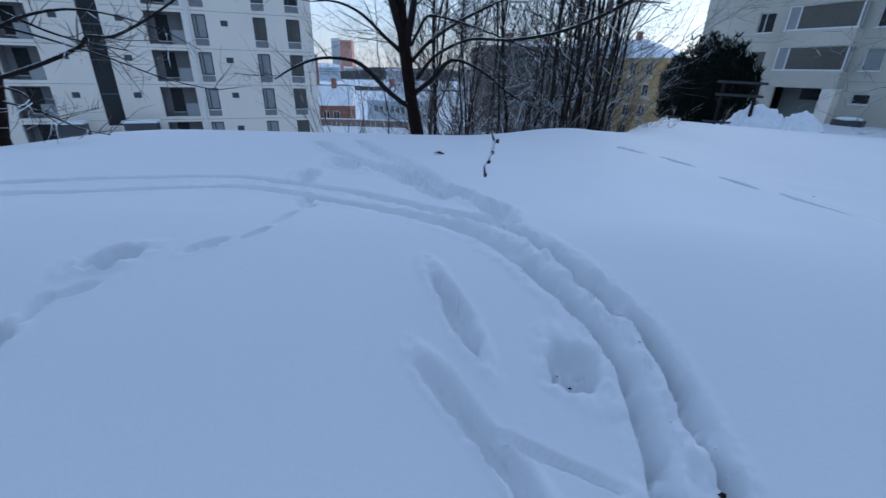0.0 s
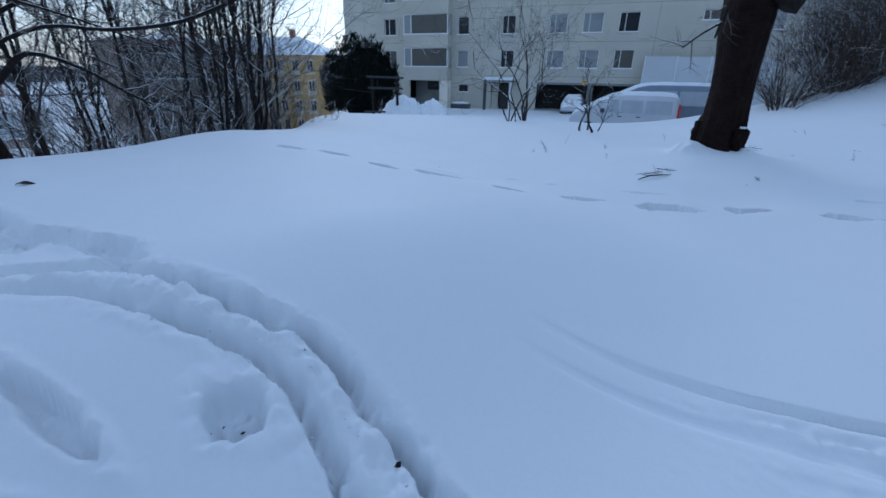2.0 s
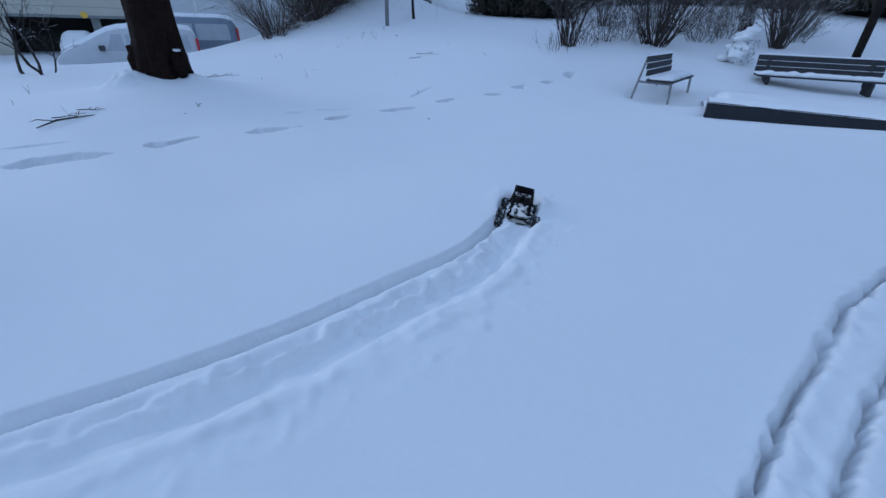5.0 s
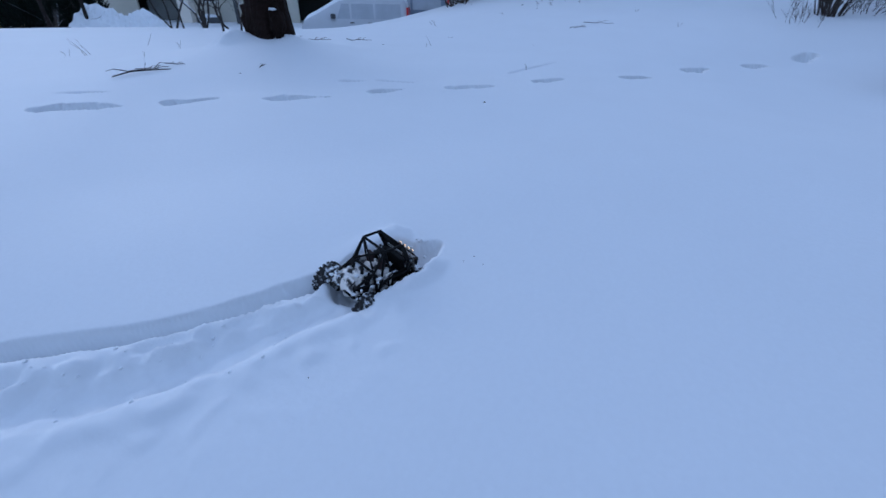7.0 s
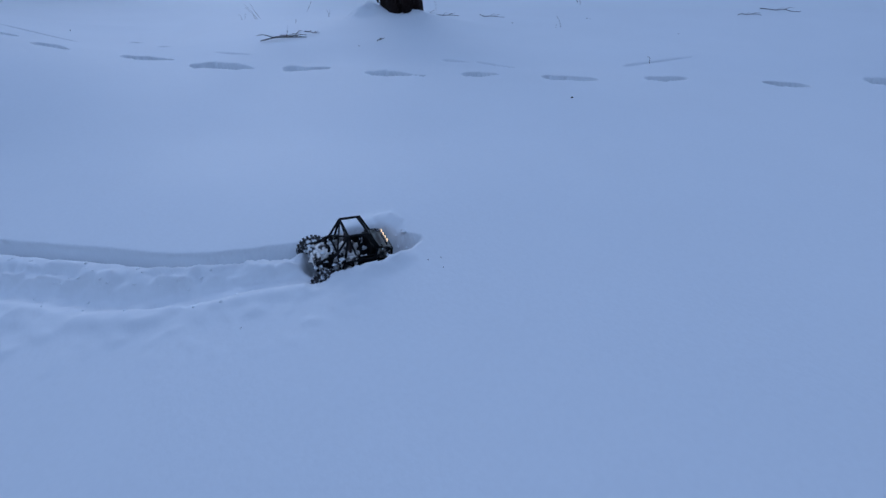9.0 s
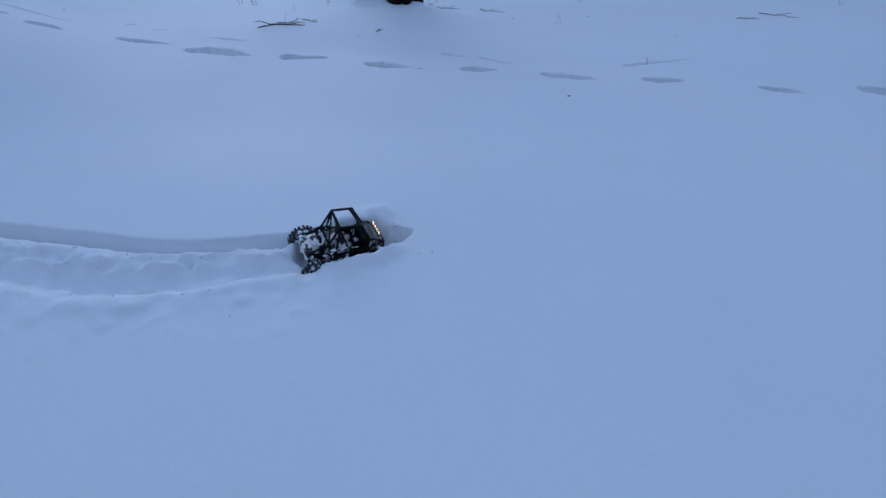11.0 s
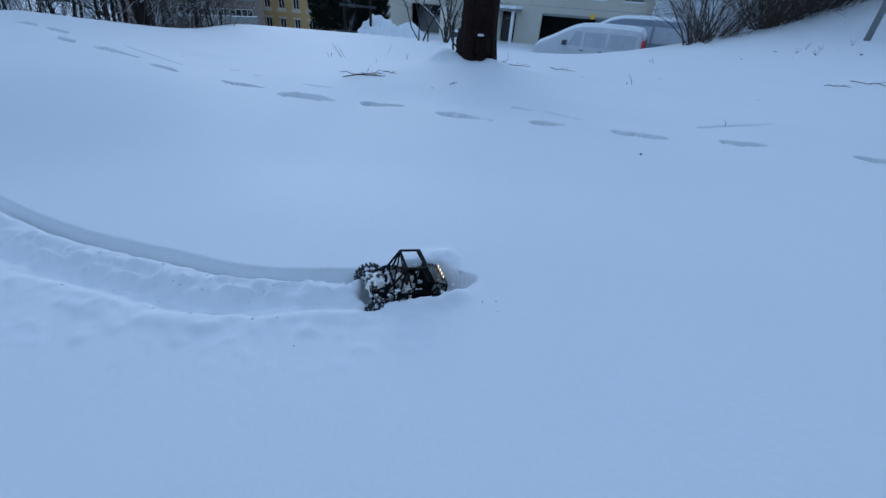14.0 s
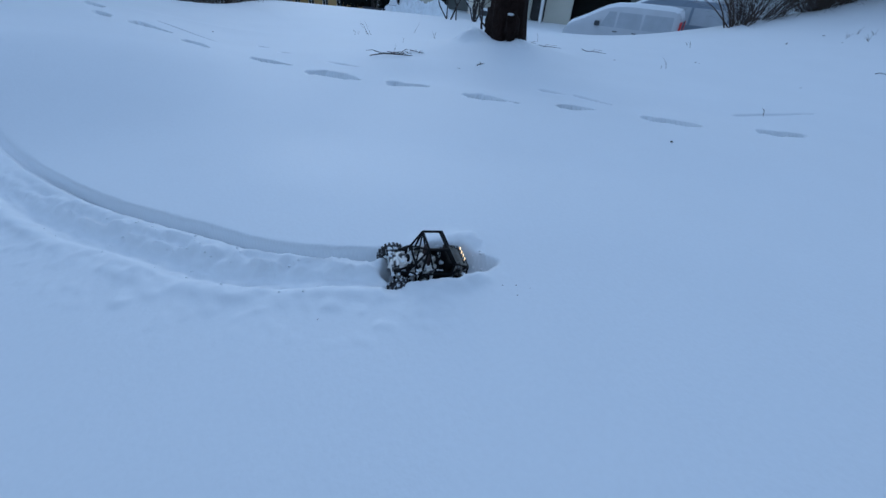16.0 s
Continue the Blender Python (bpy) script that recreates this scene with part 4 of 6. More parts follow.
# ---- trees and bushes, all bare but the yews ----
def twigs(bm, rng, at, way, length, radius, depth, sides=4, spread=0.55, lift=0.05, droop=0.0, bend=0.13):
    """A branch with its own branches, down to fine twigs."""
    n = (4 if depth > 1 else 3) + (2 if bend > 0.15 else 0)
    pts, p, d = [at.copy()], at.copy(), way.normalized()
    for k in range(n):
        d = (d + Vector((rng.gauss(0, bend), rng.gauss(0, bend), rng.gauss(0, 0.77 * bend) + lift - droop * k / n))).normalized()
        p = p + d * (length / n)
        pts.append(p.copy())
    tube(bm, pts, [radius * (1 - 0.75 * k / n) for k in range(n + 1)], sides if depth > 1 else 3, cap=False)
    if depth <= 0:
        return
    for k in range(rng.randint(3, 5) if depth > 1 else rng.randint(2, 4)):
        f = rng.uniform(0.25, 0.98) * n
        i = min(int(f), n - 1)
        q = pts[i].lerp(pts[i + 1], f - i)
        base = (pts[i + 1] - pts[i]).normalized()
        side = base.cross(Vector((rng.gauss(0, 1), rng.gauss(0, 1), rng.gauss(0, 1)))).normalized()
        twigs(bm, rng, q, base * (1 - spread) + side * spread + Vector((0, 0, 0.12)), length * rng.uniform(0.4, 0.65), max(radius * (1 - 0.7 * f / n) * 0.5, 0.0035), depth - 1, sides, spread, lift, droop, bend)


def bare_tree(at, tall, radius, seed, label, lean=(0.0, 0.0), first=0.3, limbs=9, depth=2, group="", reach=0.4, name="bare_tree", bend=0.13, crook=0.02):
    rng = random.Random(seed)
    ob = thing(name, label, "tree", Matrix.Translation(at), group)
    n = 8
    line = []
    sway = Vector((0, 0, -0.25))
    for k in range(n + 1):
        line.append(sway.copy())
        sway = sway + Vector((lean[0] * tall / n + rng.gauss(0, crook) * tall / n * 2, lean[1] * tall / n + rng.gauss(0, crook) * tall / n * 2, (tall + 0.25) / n))
    rad = [radius * (1 - 0.82 * k / n) for k in range(n + 1)]
    rad[0] = radius * 1.25
    bm = bmesh.new()
    tube(bm, line, rad, 8)
    part("trunk", bm, BARK, ob, smooth=True)
    bm = bmesh.new()
    for k in range(limbs):
        f = (first + (0.97 - first) * (k + rng.random()) / limbs) * n
        i = min(int(f), n - 1)
        q = line[i].lerp(line[i + 1], f - i)
        a = rng.uniform(0, 2 * math.pi)
        up = rng.uniform(0.5, 1.1)
        length = tall * reach * (1.15 - 0.75 * f / n) * rng.uniform(0.7, 1.2)
        twigs(bm, rng, q, Vector((math.cos(a), math.sin(a), up)), length, rad[i] * 0.45, depth, 4, bend=bend)
    tagged(part("crown", bm, TWIG_SNOWY, ob), kind="stuff")
    return ob


def bush(at, tall, stems, spread, seed, label, name="bare_bush", depth=1, thick=0.014, arch=0.0, group="", material=None, bend=0.13):
    rng = random.Random(seed)
    ob = thing(name, label, "bush", Matrix.Translation(at), group)
    bm = bmesh.new()
    for k in range(stems):
        a = rng.uniform(0, 2 * math.pi)
        r = rng.uniform(0, 0.38) * spread
        out = spread * rng.uniform(0.1, 1.0)
        twigs(bm, rng, Vector((math.cos(a) * r, math.sin(a) * r, -0.1)), Vector((math.cos(a) * out, math.sin(a) * out, 1.0)), tall * rng.uniform(0.65, 1.1), thick * rng.uniform(0.6, 1.2), depth, 4, 0.45 if bend < 0.15 else 0.6, 0.03, arch, bend)
    tagged(part("crown", bm, material or TWIG, ob), kind="stuff")
    return ob


def spot(x, y, dz=0.0):
    return (x, y, height(x, y) + dz)


def limb(ob, pts, r0, r1, seed, depth=2, n_side=7, length=0.9, name="limb"):
    """A given limb with side shoots."""
    rng = random.Random(seed)
    pts = [Vector(p) for p in pts]
    bm = bmesh.new()
    n = len(pts) - 1
    fine = []
    for a in range(n):
        for k in range(3):
            t = k / 3
            p0, p1, p2, p3 = pts[max(a - 1, 0)], pts[a], pts[a + 1], pts[min(a + 2, n)]
            fine.append(0.5 * (2 * p1 + (p2 - p0) * t + (2 * p0 - 5 * p1 + 4 * p2 - p3) * t * t + (3 * p1 - p0 - 3 * p2 + p3) * t ** 3))
    fine.append(pts[-1])
    tube(bm, fine, [r0 + (r1 - r0) * k / (len(fine) - 1) for k in range(len(fine))], 6)
    part(name, bm, BARK, ob, smooth=True)
    bm = bmesh.new()
    for k in range(n_side):
        f = rng.uniform(0.15, 1.0) * (len(fine) - 1)
        i = min(int(f), len(fine) - 2)
        q = fine[i].lerp(fine[i + 1], f - i)
        base = (fine[i + 1] - fine[i]).normalized()
        side = base.cross(Vector((rng.gauss(0, 1), rng.gauss(0, 1), rng.gauss(0, 1)))).normalized()
        twigs(bm, rng, q, base * 0.5 + side * 0.6 + Vector((0, 0, 0.15)), length * rng.uniform(0.5, 1.1), r1 * 0.8 + 0.003, depth, 4)
    tagged(part("twig_spray", bm, TWIG, ob), kind="stuff")


# the maple just behind the crest
MAPLE = thing("maple_tree", "dark bare tree with long arching snow-lined limbs behind the crest", "tree")
bm = bmesh.new()
tube(bm, [(-0.46, 7.6, 0.1), (-0.51, 7.58, 0.48), (-0.6, 7.58, 0.99), (-0.67, 7.57, 1.52), (-0.72, 7.57, 1.95), (-0.77, 7.56, 2.5), (-0.8, 7.55, 3.2), (-0.7, 7.6, 4.3), (-0.75, 7.6, 5.6)], [0.15, 0.115, 0.104, 0.1, 0.098, 0.078, 0.06, 0.045, 0.02], 10)
part("trunk", bm, BARK_BIG, MAPLE, smooth=True)
limb(MAPLE, [(-0.7, 7.57, 1.9), (-0.9, 7.5, 2.5), (-1.0, 7.4, 3.3), (-1.3, 7.3, 4.4)], 0.08, 0.02, 1)
limb(MAPLE, [(-0.56, 7.58, 0.85), (-0.94, 7.37, 1.13), (-1.35, 7.14, 1.55), (-1.64, 6.91, 1.63), (-1.91, 6.66, 1.61), (-2.17, 6.41, 1.49), (-2.36, 6.16, 1.34)], 0.045, 0.012, 2, 1, 5, 0.6)
limb(MAPLE, [(-0.75, 7.56, 1.74), (-1.01, 7.38, 1.97), (-1.31, 7.18, 2.25), (-1.6, 6.97, 2.37), (-1.86, 6.75, 2.37)], 0.035, 0.01, 3, 1, 6, 0.8)
limb(MAPLE, [(-0.54, 7.58, 1.13), (-0.24, 7.44, 1.36), (0.07, 7.28, 1.65), (0.52, 7.1, 1.51), (0.96, 6.89, 1.19), (1.37, 6.66, 0.97)], 0.045, 0.01, 4, 1, 6, 0.7)
limb(MAPLE, [(-0.6, 7.58, 1.61), (-0.3, 7.49, 1.91), (0.15, 7.4, 2.19), (0.65, 7.27, 2.42), (1.04, 7.12, 2.55), (1.7, 6.9, 2.75)], 0.034, 0.01, 5, 2, 9, 0.8)
limb(MAPLE, [(-0.51, 7.58, 1.35), (-0.2, 7.3, 1.7), (0.32, 6.99, 1.93), (0.86, 6.64, 1.91), (1.41, 6.24, 1.98), (1.78, 5.83, 2.11), (2.01, 5.44, 2.24), (2.3, 5.0, 2.45)], 0.024, 0.02, 6, 2, 10, 0.7)
limb(MAPLE, [(-0.6, 7.57, 1.85), (-0.4, 7.38, 2.18), (-0.28, 7.26, 2.26), (0.0, 7.14, 2.21), (0.31, 7.02, 2.12), (0.67, 6.9, 2.0), (1.05, 6.78, 1.86), (1.43, 6.66, 1.73)], 0.026, 0.008, 8, 2, 9, 0.7)
limb(MAPLE, [(-0.7, 7.56, 1.75), (-0.64, 7.54, 2.05), (-0.56, 7.52, 2.4), (-0.5, 7.5, 3.0), (-0.3, 7.5, 4.0)], 0.085, 0.03, 9, 2, 8, 0.9)
limb(MAPLE, [(-0.8, 7.55, 3.1), (-0.2, 7.3, 3.6), (0.6, 7.0, 3.8), (1.4, 6.6, 3.7)], 0.05, 0.012, 7, 2, 8, 1.0)
# the tree at the edge with its snow-laden limbs
EDGE = thing("edge_tree", "bare tree with snow-laden limbs on the crest", "tree")
bm = bmesh.new()
tube(bm, [(-5.04, 4.73, 0.3), (-5.01, 4.73, 0.69), (-4.95, 4.78, 1.02), (-4.92, 4.82, 1.31), (-4.9, 4.84, 1.64), (-4.86, 4.88, 2.06), (-4.82, 4.9, 2.8), (-4.9, 4.9, 4.5)], [0.14, 0.1, 0.09, 0.086, 0.083, 0.08, 0.07, 0.04], 10)
part("trunk", bm, BARK_BIG, EDGE, smooth=True)
limb(EDGE, [(-4.95, 4.8, 1.28), (-4.43, 4.91, 1.46), (-4.03, 5.01, 1.64), (-3.83, 4.93, 1.75), (-3.55, 4.91, 1.75), (-3.17, 4.94, 1.92), (-2.82, 4.94, 2.11), (-2.3, 4.88, 2.35)], 0.026, 0.009, 11, 1, 9, 0.6)
limb(EDGE, [(-4.86, 4.88, 1.86), (-4.42, 4.95, 1.75), (-4.13, 5.0, 1.66), (-3.74, 5.09, 1.53), (-3.29, 5.21, 1.34), (-2.78, 5.32, 1.22)], 0.016, 0.005, 12, 1, 9, 0.5)
limb(EDGE, [(-4.95, 4.79, 1.25), (-4.62, 4.8, 1.17), (-4.47, 4.77, 1.0), (-4.27, 4.76, 0.83)], 0.016, 0.005, 13, 1, 10, 0.5)
limb(EDGE, [(-4.85, 4.89, 2.06), (-4.34, 5.01, 1.8), (-4.0, 5.08, 1.7), (-3.59, 5.18, 1.62)], 0.018, 0.006, 14, 1, 10, 0.5)
limb(EDGE, [(-4.85, 4.9, 2.3), (-4.2, 5.0, 2.35), (-3.6, 5.1, 2.3), (-2.9, 5.2, 2.5)], 0.022, 0.007, 15, 1, 9, 0.6)
limb(EDGE, [(-4.95, 4.78, 1.1), (-4.55, 4.85, 0.98), (-4.2, 4.9, 0.8), (-3.9, 4.95, 0.72)], 0.016, 0.005, 16, 1, 9, 0.5)
limb(EDGE, [(-4.9, 4.84, 1.7), (-4.5, 4.9, 1.9), (-4.0, 4.95, 2.0), (-3.5, 5.0, 1.95), (-3.0, 5.05, 1.8)], 0.02, 0.006, 17, 1, 9, 0.5)
# a twig that hangs into view close by
HANG = thing("hanging_twig", "thin budded twig that hangs from an overhead branch", "twig")
bm = bmesh.new()
tube(bm, [(0.09, 0.92, 1.285), (0.087, 0.925, 1.305), (0.105, 0.95, 1.33), (0.112, 0.98, 1.352), (0.104, 0.99, 1.375), (0.108, 1.0, 1.45), (0.1, 1.02, 1.6), (0.06, 1.05, 1.85), (0.0, 1.3, 2.2), (-0.3, 2.2, 2.6)], [0.0035, 0.0018, 0.0022, 0.003, 0.0016, 0.0012, 0.0014, 0.002, 0.003, 0.006], 6)
part("stem", bm, TWIG, HANG)
for q in ((0.09, 0.92, 1.287), (0.106, 0.952, 1.331), (0.12, 0.982, 1.352), (0.098, 0.935, 1.314)):
    bm = bmesh.new()
    lump(bm, q, (0.0045, 0.0045, 0.006), 1, 0.2)
    part("bud", bm, BARK, HANG)
# thicket down the slope behind the crest
lab = "thin bare tree with fine snowy twigs on the slope"
trng = random.Random(21)
for k, (az, dist, tall, rad) in enumerate(((1.6, 11, 10, 0.09), (-0.6, 13, 11, 0.07), (-2.2, 12, 9, 0.06), (-4.2, 15, 12, 0.1), (-5.6, 11, 8, 0.05), (-7.6, 14, 12, 0.11), (-9.0, 18, 13, 0.09), (-10.6, 12, 9, 0.06), (-12.4, 13, 12, 0.12), (-13.6, 17, 13, 0.08), (-15.0, 12, 10, 0.08), (-16.2, 14, 11, 0.1), (-17.6, 12.5, 10, 0.09), (-19.0, 15, 11, 0.08), (-20.2, 18, 11, 0.07), (-3.1, 20, 12, 0.08), (-11.4, 22, 13, 0.1), (-18.2, 21, 12, 0.09), (7.5, 16, 8, 0.06), (-6.6, 24, 13, 0.1), (-14.3, 25, 14, 0.11), (0.3, 22, 12, 0.09), (3.4, 17, 9, 0.06), (2.4, 20, 8, 0.06), (-1.4, 16, 9, 0.06), (-4.9, 19, 10, 0.07))):
    x, y, _ = polar(az, dist)
    bare_tree(spot(x, y), tall, rad * 0.62, 100 + k, lab, (trng.uniform(-0.06, 0.1), trng.uniform(-0.05, 0.05)), 0.16, 24, 2, "thicket on the slope", 0.38, bend=0.2, crook=0.05)
for k, (az, dist) in enumerate(((14.2, 9.5), (2.0, 9.5), (-3.0, 9.8), (-8.5, 10), (-10, 10.5), (-14, 10.5), (-17.0, 11.5), (-20.5, 13), (4.4, 12.5), (3.2, 15), (0.8, 14), (-0.8, 11.5), (-2.0, 16), (-4.2, 13), (-5.5, 15.5))):
    x, y, _ = polar(az, dist)
    bush(spot(x, y), trng.uniform(1.6, 2.8), 7, 0.7, 200 + k, "bare brushwood at the top of the slope", depth=2, thick=0.014, group="brushwood behind the crest")
for k in range(40):
    az, dist = trng.uniform(-21, 4) if k < 30 else trng.uniform(-20, -7), trng.uniform(10.5, 24)
    x, y, _ = polar(az, dist)
    bare_tree(spot(x, y), trng.uniform(6, 11), trng.uniform(0.028, 0.05), 400 + k, "slender bare sapling with upright snowy twigs on the slope", (trng.uniform(-0.12, 0.14), trng.uniform(-0.06, 0.06)), 0.12, 17, 2, "saplings on the slope", 0.3, bend=0.19, crook=0.06)
# brown hedge below the yellow house
bush(spot(*polar(-21.8, 13.2)[:2]), 1.35, 40, 1.6, 231, "low brown beech hedge behind the crest", "low_hedge", 2, 0.01)

# the great trunk near the footprints
OAK = thing("old_tree", "thick dark furrowed trunk that forks above the snow", "tree")
bm = bmesh.new()
rings = []
for k in range(24):
    z = 0.3 + 2.3 * k / 23
    h = z - 0.45
    r = 0.222 + 0.09 * math.exp(-max(h, 0) * 3.2) + 0.05 * ease(np.array((h - 0.9) / 0.9)).item()
    cx, cy = 6.97 + 0.005 * h, 2.06 + 0.025 * h
    ring = []
    for j in range(40):
        a = 2 * math.pi * j / 40
        groove = 0.035 * noise.noise((math.cos(a) * 4.5, math.sin(a) * 4.5, z * 0.9)) + 0.018 * noise.noise((math.cos(a) * 12, math.sin(a) * 12, z * 1.6))
        groove += 0.055 * max(0.0, math.cos(a - 1.05)) ** 2
        root = 0.06 * math.exp(-max(h, 0) * 5) * math.cos(5 * a + 0.6)
        ring.append(bm.verts.new((cx + (r + groove + root) * math.cos(a), cy + (r + groove + root) * math.sin(a), z)))
    rings.append(ring)
for a, b in zip(rings, rings[1:]):
    for j in range(40):
        bm.faces.new((a[j], a[(j + 1) % 40], b[(j + 1) % 40], b[j]))
bm.faces.new(rings[-1])
lump(bm, (6.97, 2.32, 0.74), (0.14, 0.13, 0.25), 3, 0.45, 2.0)
part("trunk", bm, BARK_BIG, OAK, smooth=True)
bm = bmesh.new()
lump(bm, (6.83, 1.8, 0.78), (0.09, 0.08, 0.17), 3, 0.4, 5.0)
part("burr", bm, BARK_BIG, OAK, smooth=True)
for q, sz in (((6.77, 1.78, 0.92), (0.04, 0.034, 0.014)),):
    bm = bmesh.new()
    lump(bm, q, sz, 3, 0.9, 1.0)
    part("snow_patch", bm, SNOW_LUMP, OAK, smooth=True)
for pts, r0 in (([(6.99, 2.14, 2.3), (6.93, 2.34, 2.9), (6.73, 2.64, 3.8), (6.43, 3.14, 5.2)], 0.22), ([(6.99, 1.84, 2.3), (7.13, 1.54, 2.9), (7.33, 1.14, 3.8), (7.63, 0.84, 5.5)], 0.22)):
    limb(OAK, pts, r0, 0.08, 31 + int(r0 * 10) + len(pts), 2, 9, 2.0)
limb(OAK, [(6.88, 2.34, 2.95), (6.63, 2.24, 2.85), (6.43, 2.14, 2.5), (6.33, 2.14, 2.22), (6.26, 2.15, 2.07), (6.21, 2.16, 1.92)], 0.04, 0.012, 41, 1, 4, 0.5)
limb(OAK, [(6.26, 2.15, 2.08), (6.06, 2.27, 1.95), (5.91, 2.37, 1.81)], 0.016, 0.007, 42, 1, 4, 0.4)
limb(OAK, [(6.73, 2.64, 3.8), (6.03, 3.14, 3.6), (5.43, 3.74, 3.2), (5.03, 4.24, 2.7)], 0.05, 0.01, 43, 2, 9, 1.0)
limb(OAK, [(6.53, 2.94, 4.4), (6.33, 4.34, 4.2), (6.03, 5.54, 3.6), (5.83, 6.14, 2.9)], 0.05, 0.01, 44, 2, 9, 1.1)

# lilac-like bushes in the yard
bush(spot(10.36, 8.75), 3.3, 4, 0.5, 51, "tall bare bush with a few crooked stems in the yard", depth=3, thick=0.028, bend=0.24, group="bushes in the yard", material=LADEN)
bush(spot(11.6, 9.3), 3.5, 6, 0.42, 52, "tall bare bush with a few crooked stems in the yard", depth=3, thick=0.03, bend=0.22, group="bushes in the yard", material=LADEN)
bush(spot(9.48, 5.56), 1.4, 4, 1.0, 53, "small crooked shrub with snow-laden limbs beside the snowed-in vans", depth=3, thick=0.026, bend=0.26, material=LADEN)
bush(spot(13.6, 21.6), 1.0, 6, 0.8, 54, "low bare shrub by the carpet rack", depth=1, thick=0.02)


def yew(at, tall, wide, seed, label, plumes=46, name="yew_bush", material=None, blades=130, core_mat=None):
    """A dense dark evergreen of many upright plumes of needles."""
    rng = random.Random(seed)
    ob = thing(name, label, "bush", Matrix.Translation(at))
    verts, faces = [], []
    for k in range(plumes):
        a, r = rng.uniform(0, 2 * math.pi), math.sqrt(rng.random())
        bx, by = math.cos(a) * r * wide * 0.42, math.sin(a) * r * wide * 0.42
        top = tall * (1.0 - 0.45 * r * r) * rng.uniform(0.82, 1.08)
        low = tall * 0.06 + 0.25 * tall * rng.random() * (1 - r)
        for j in range(blades):
            f = rng.random()
            z = low + (top - low) * f
            rad = wide * 0.13 * (1 - f) ** 0.6 + 0.02
            b = rng.uniform(0, 2 * math.pi)
            c = Vector((bx * (1 + 0.25 * f) + math.cos(b) * rad * rng.random() ** 0.5, by * (1 + 0.25 * f) + math.sin(b) * rad * rng.random() ** 0.5, z))
            d = Vector((math.cos(b) * 0.5, math.sin(b) * 0.5, rng.uniform(0.5, 1.2))).normalized() * rng.uniform(0.12, 0.3) * tall / 3.8
            s = d.cross(Vector((rng.gauss(0, 1), rng.gauss(0, 1), rng.gauss(0, 1)))).normalized() * rng.uniform(0.018, 0.036) * tall / 3.8
            n = len(verts)
            verts += [c - s, c + s, c + d + s * 0.3, c + d - s * 0.3]
            faces.append((n, n + 1, n + 2, n + 3))
    me = bpy.data.meshes.new("needles")
    me.from_pydata([tuple(v) for v in verts], [], faces)
    me.materials.append(material or YEW)
    nd = new("needles", me)
    nd.parent = ob
    bm = bmesh.new()
    lump(bm, (0, 0, tall * 0.4), (wide * 0.36, wide * 0.36, tall * 0.4), 3, 0.3, seed)
    part("core", bm, core_mat or YEW, ob)
    return ob


x, y, _ = polar(-30.2, 36.5)
yew(spot(x, y, -0.2), 6.0, 5.9, 61, "large dark yew bush beside the grey block", 90, blades=200)
# bushes on the rise beside the vans and along the upper edge of the lawn
hl = "snow-dusted arching bare bush on the rise"
for k, (x, y, tall, n) in enumerate(((15.3, 3.3, 1.3, 30), (16.3, 3.5, 1.9, 46), (17.0, 2.5, 3.0, 90), (17.9, 1.9, 3.4, 90), (18.4, 2.9, 3.2, 70), (18.9, 1.3, 3.2, 80), (19.6, 2.3, 3.6, 60), (20.4, 1.0, 3.6, 60), (21.6, 2.0, 3.8, 60))):
    bush(spot(x, y), tall, n, 1.4, 70 + k, hl, depth=2, thick=0.018, arch=0.25, material=TWIG_DARK, group="bushes on the rise")
sl = "bare upright shrub with many thin stems behind the benches"
for k, (x, y, tall, n) in enumerate(((12.95, -4.65, 1.9, 38), (13.6, -7.2, 2.5, 64), (16.2, -9.2, 2.2, 30), (13.6, -10.6, 2.3, 46), (15.6, -8.2, 2.0, 26), (16.0, -12.8, 2.4, 34), (17.4, -7.2, 2.0, 30))):
    bush(spot(x, y), tall, n, 0.5 + 0.3 * (k % 3), 90 + k, sl, depth=2, thick=0.014, material=TWIG_SNOWY, group="shrubs behind the benches")
ul = "low frosted undergrowth between the shrubs"
for k, (x, y, tall, n) in enumerate(((13.9, -5.9, 0.8, 34), (14.2, -6.6, 0.9, 36), (15.4, -7.6, 1.0, 40), (14.4, -8.9, 0.9, 40), (15.2, -10.0, 1.0, 44), (14.7, -11.9, 0.8, 36), (16.2, -10.9, 1.1, 40), (13.3, -5.2, 0.5, 24), (17.2, -13.6, 1.2, 44))):
    bush(spot(x, y), tall, n, 1.0, 300 + k, ul, "undergrowth", 2, 0.007, 0.12, "undergrowth between the shrubs", TWIG_FROST)
for k, (x, y, tall, n) in enumerate(((15.9, 3.5, 0.7, 34), (16.6, 3.0, 0.8, 34), (17.2, 1.9, 0.7, 30), (18.2, 1.1, 0.7, 30), (19.2, 0.6, 0.8, 30))):
    bush(spot(x, y), tall, n, 1.1, 320 + k, "low frosted twigs at the foot of the dark bushes", "undergrowth", 2, 0.007, 0.15, "undergrowth on the rise", TWIG_FROST)
bush(spot(12.3, -4.2), 0.5, 14, 0.9, 141, "low frosted grass tuft beside the upright shrub", "grass_tuft", 1, 0.005, material=TWIG_SNOWY)
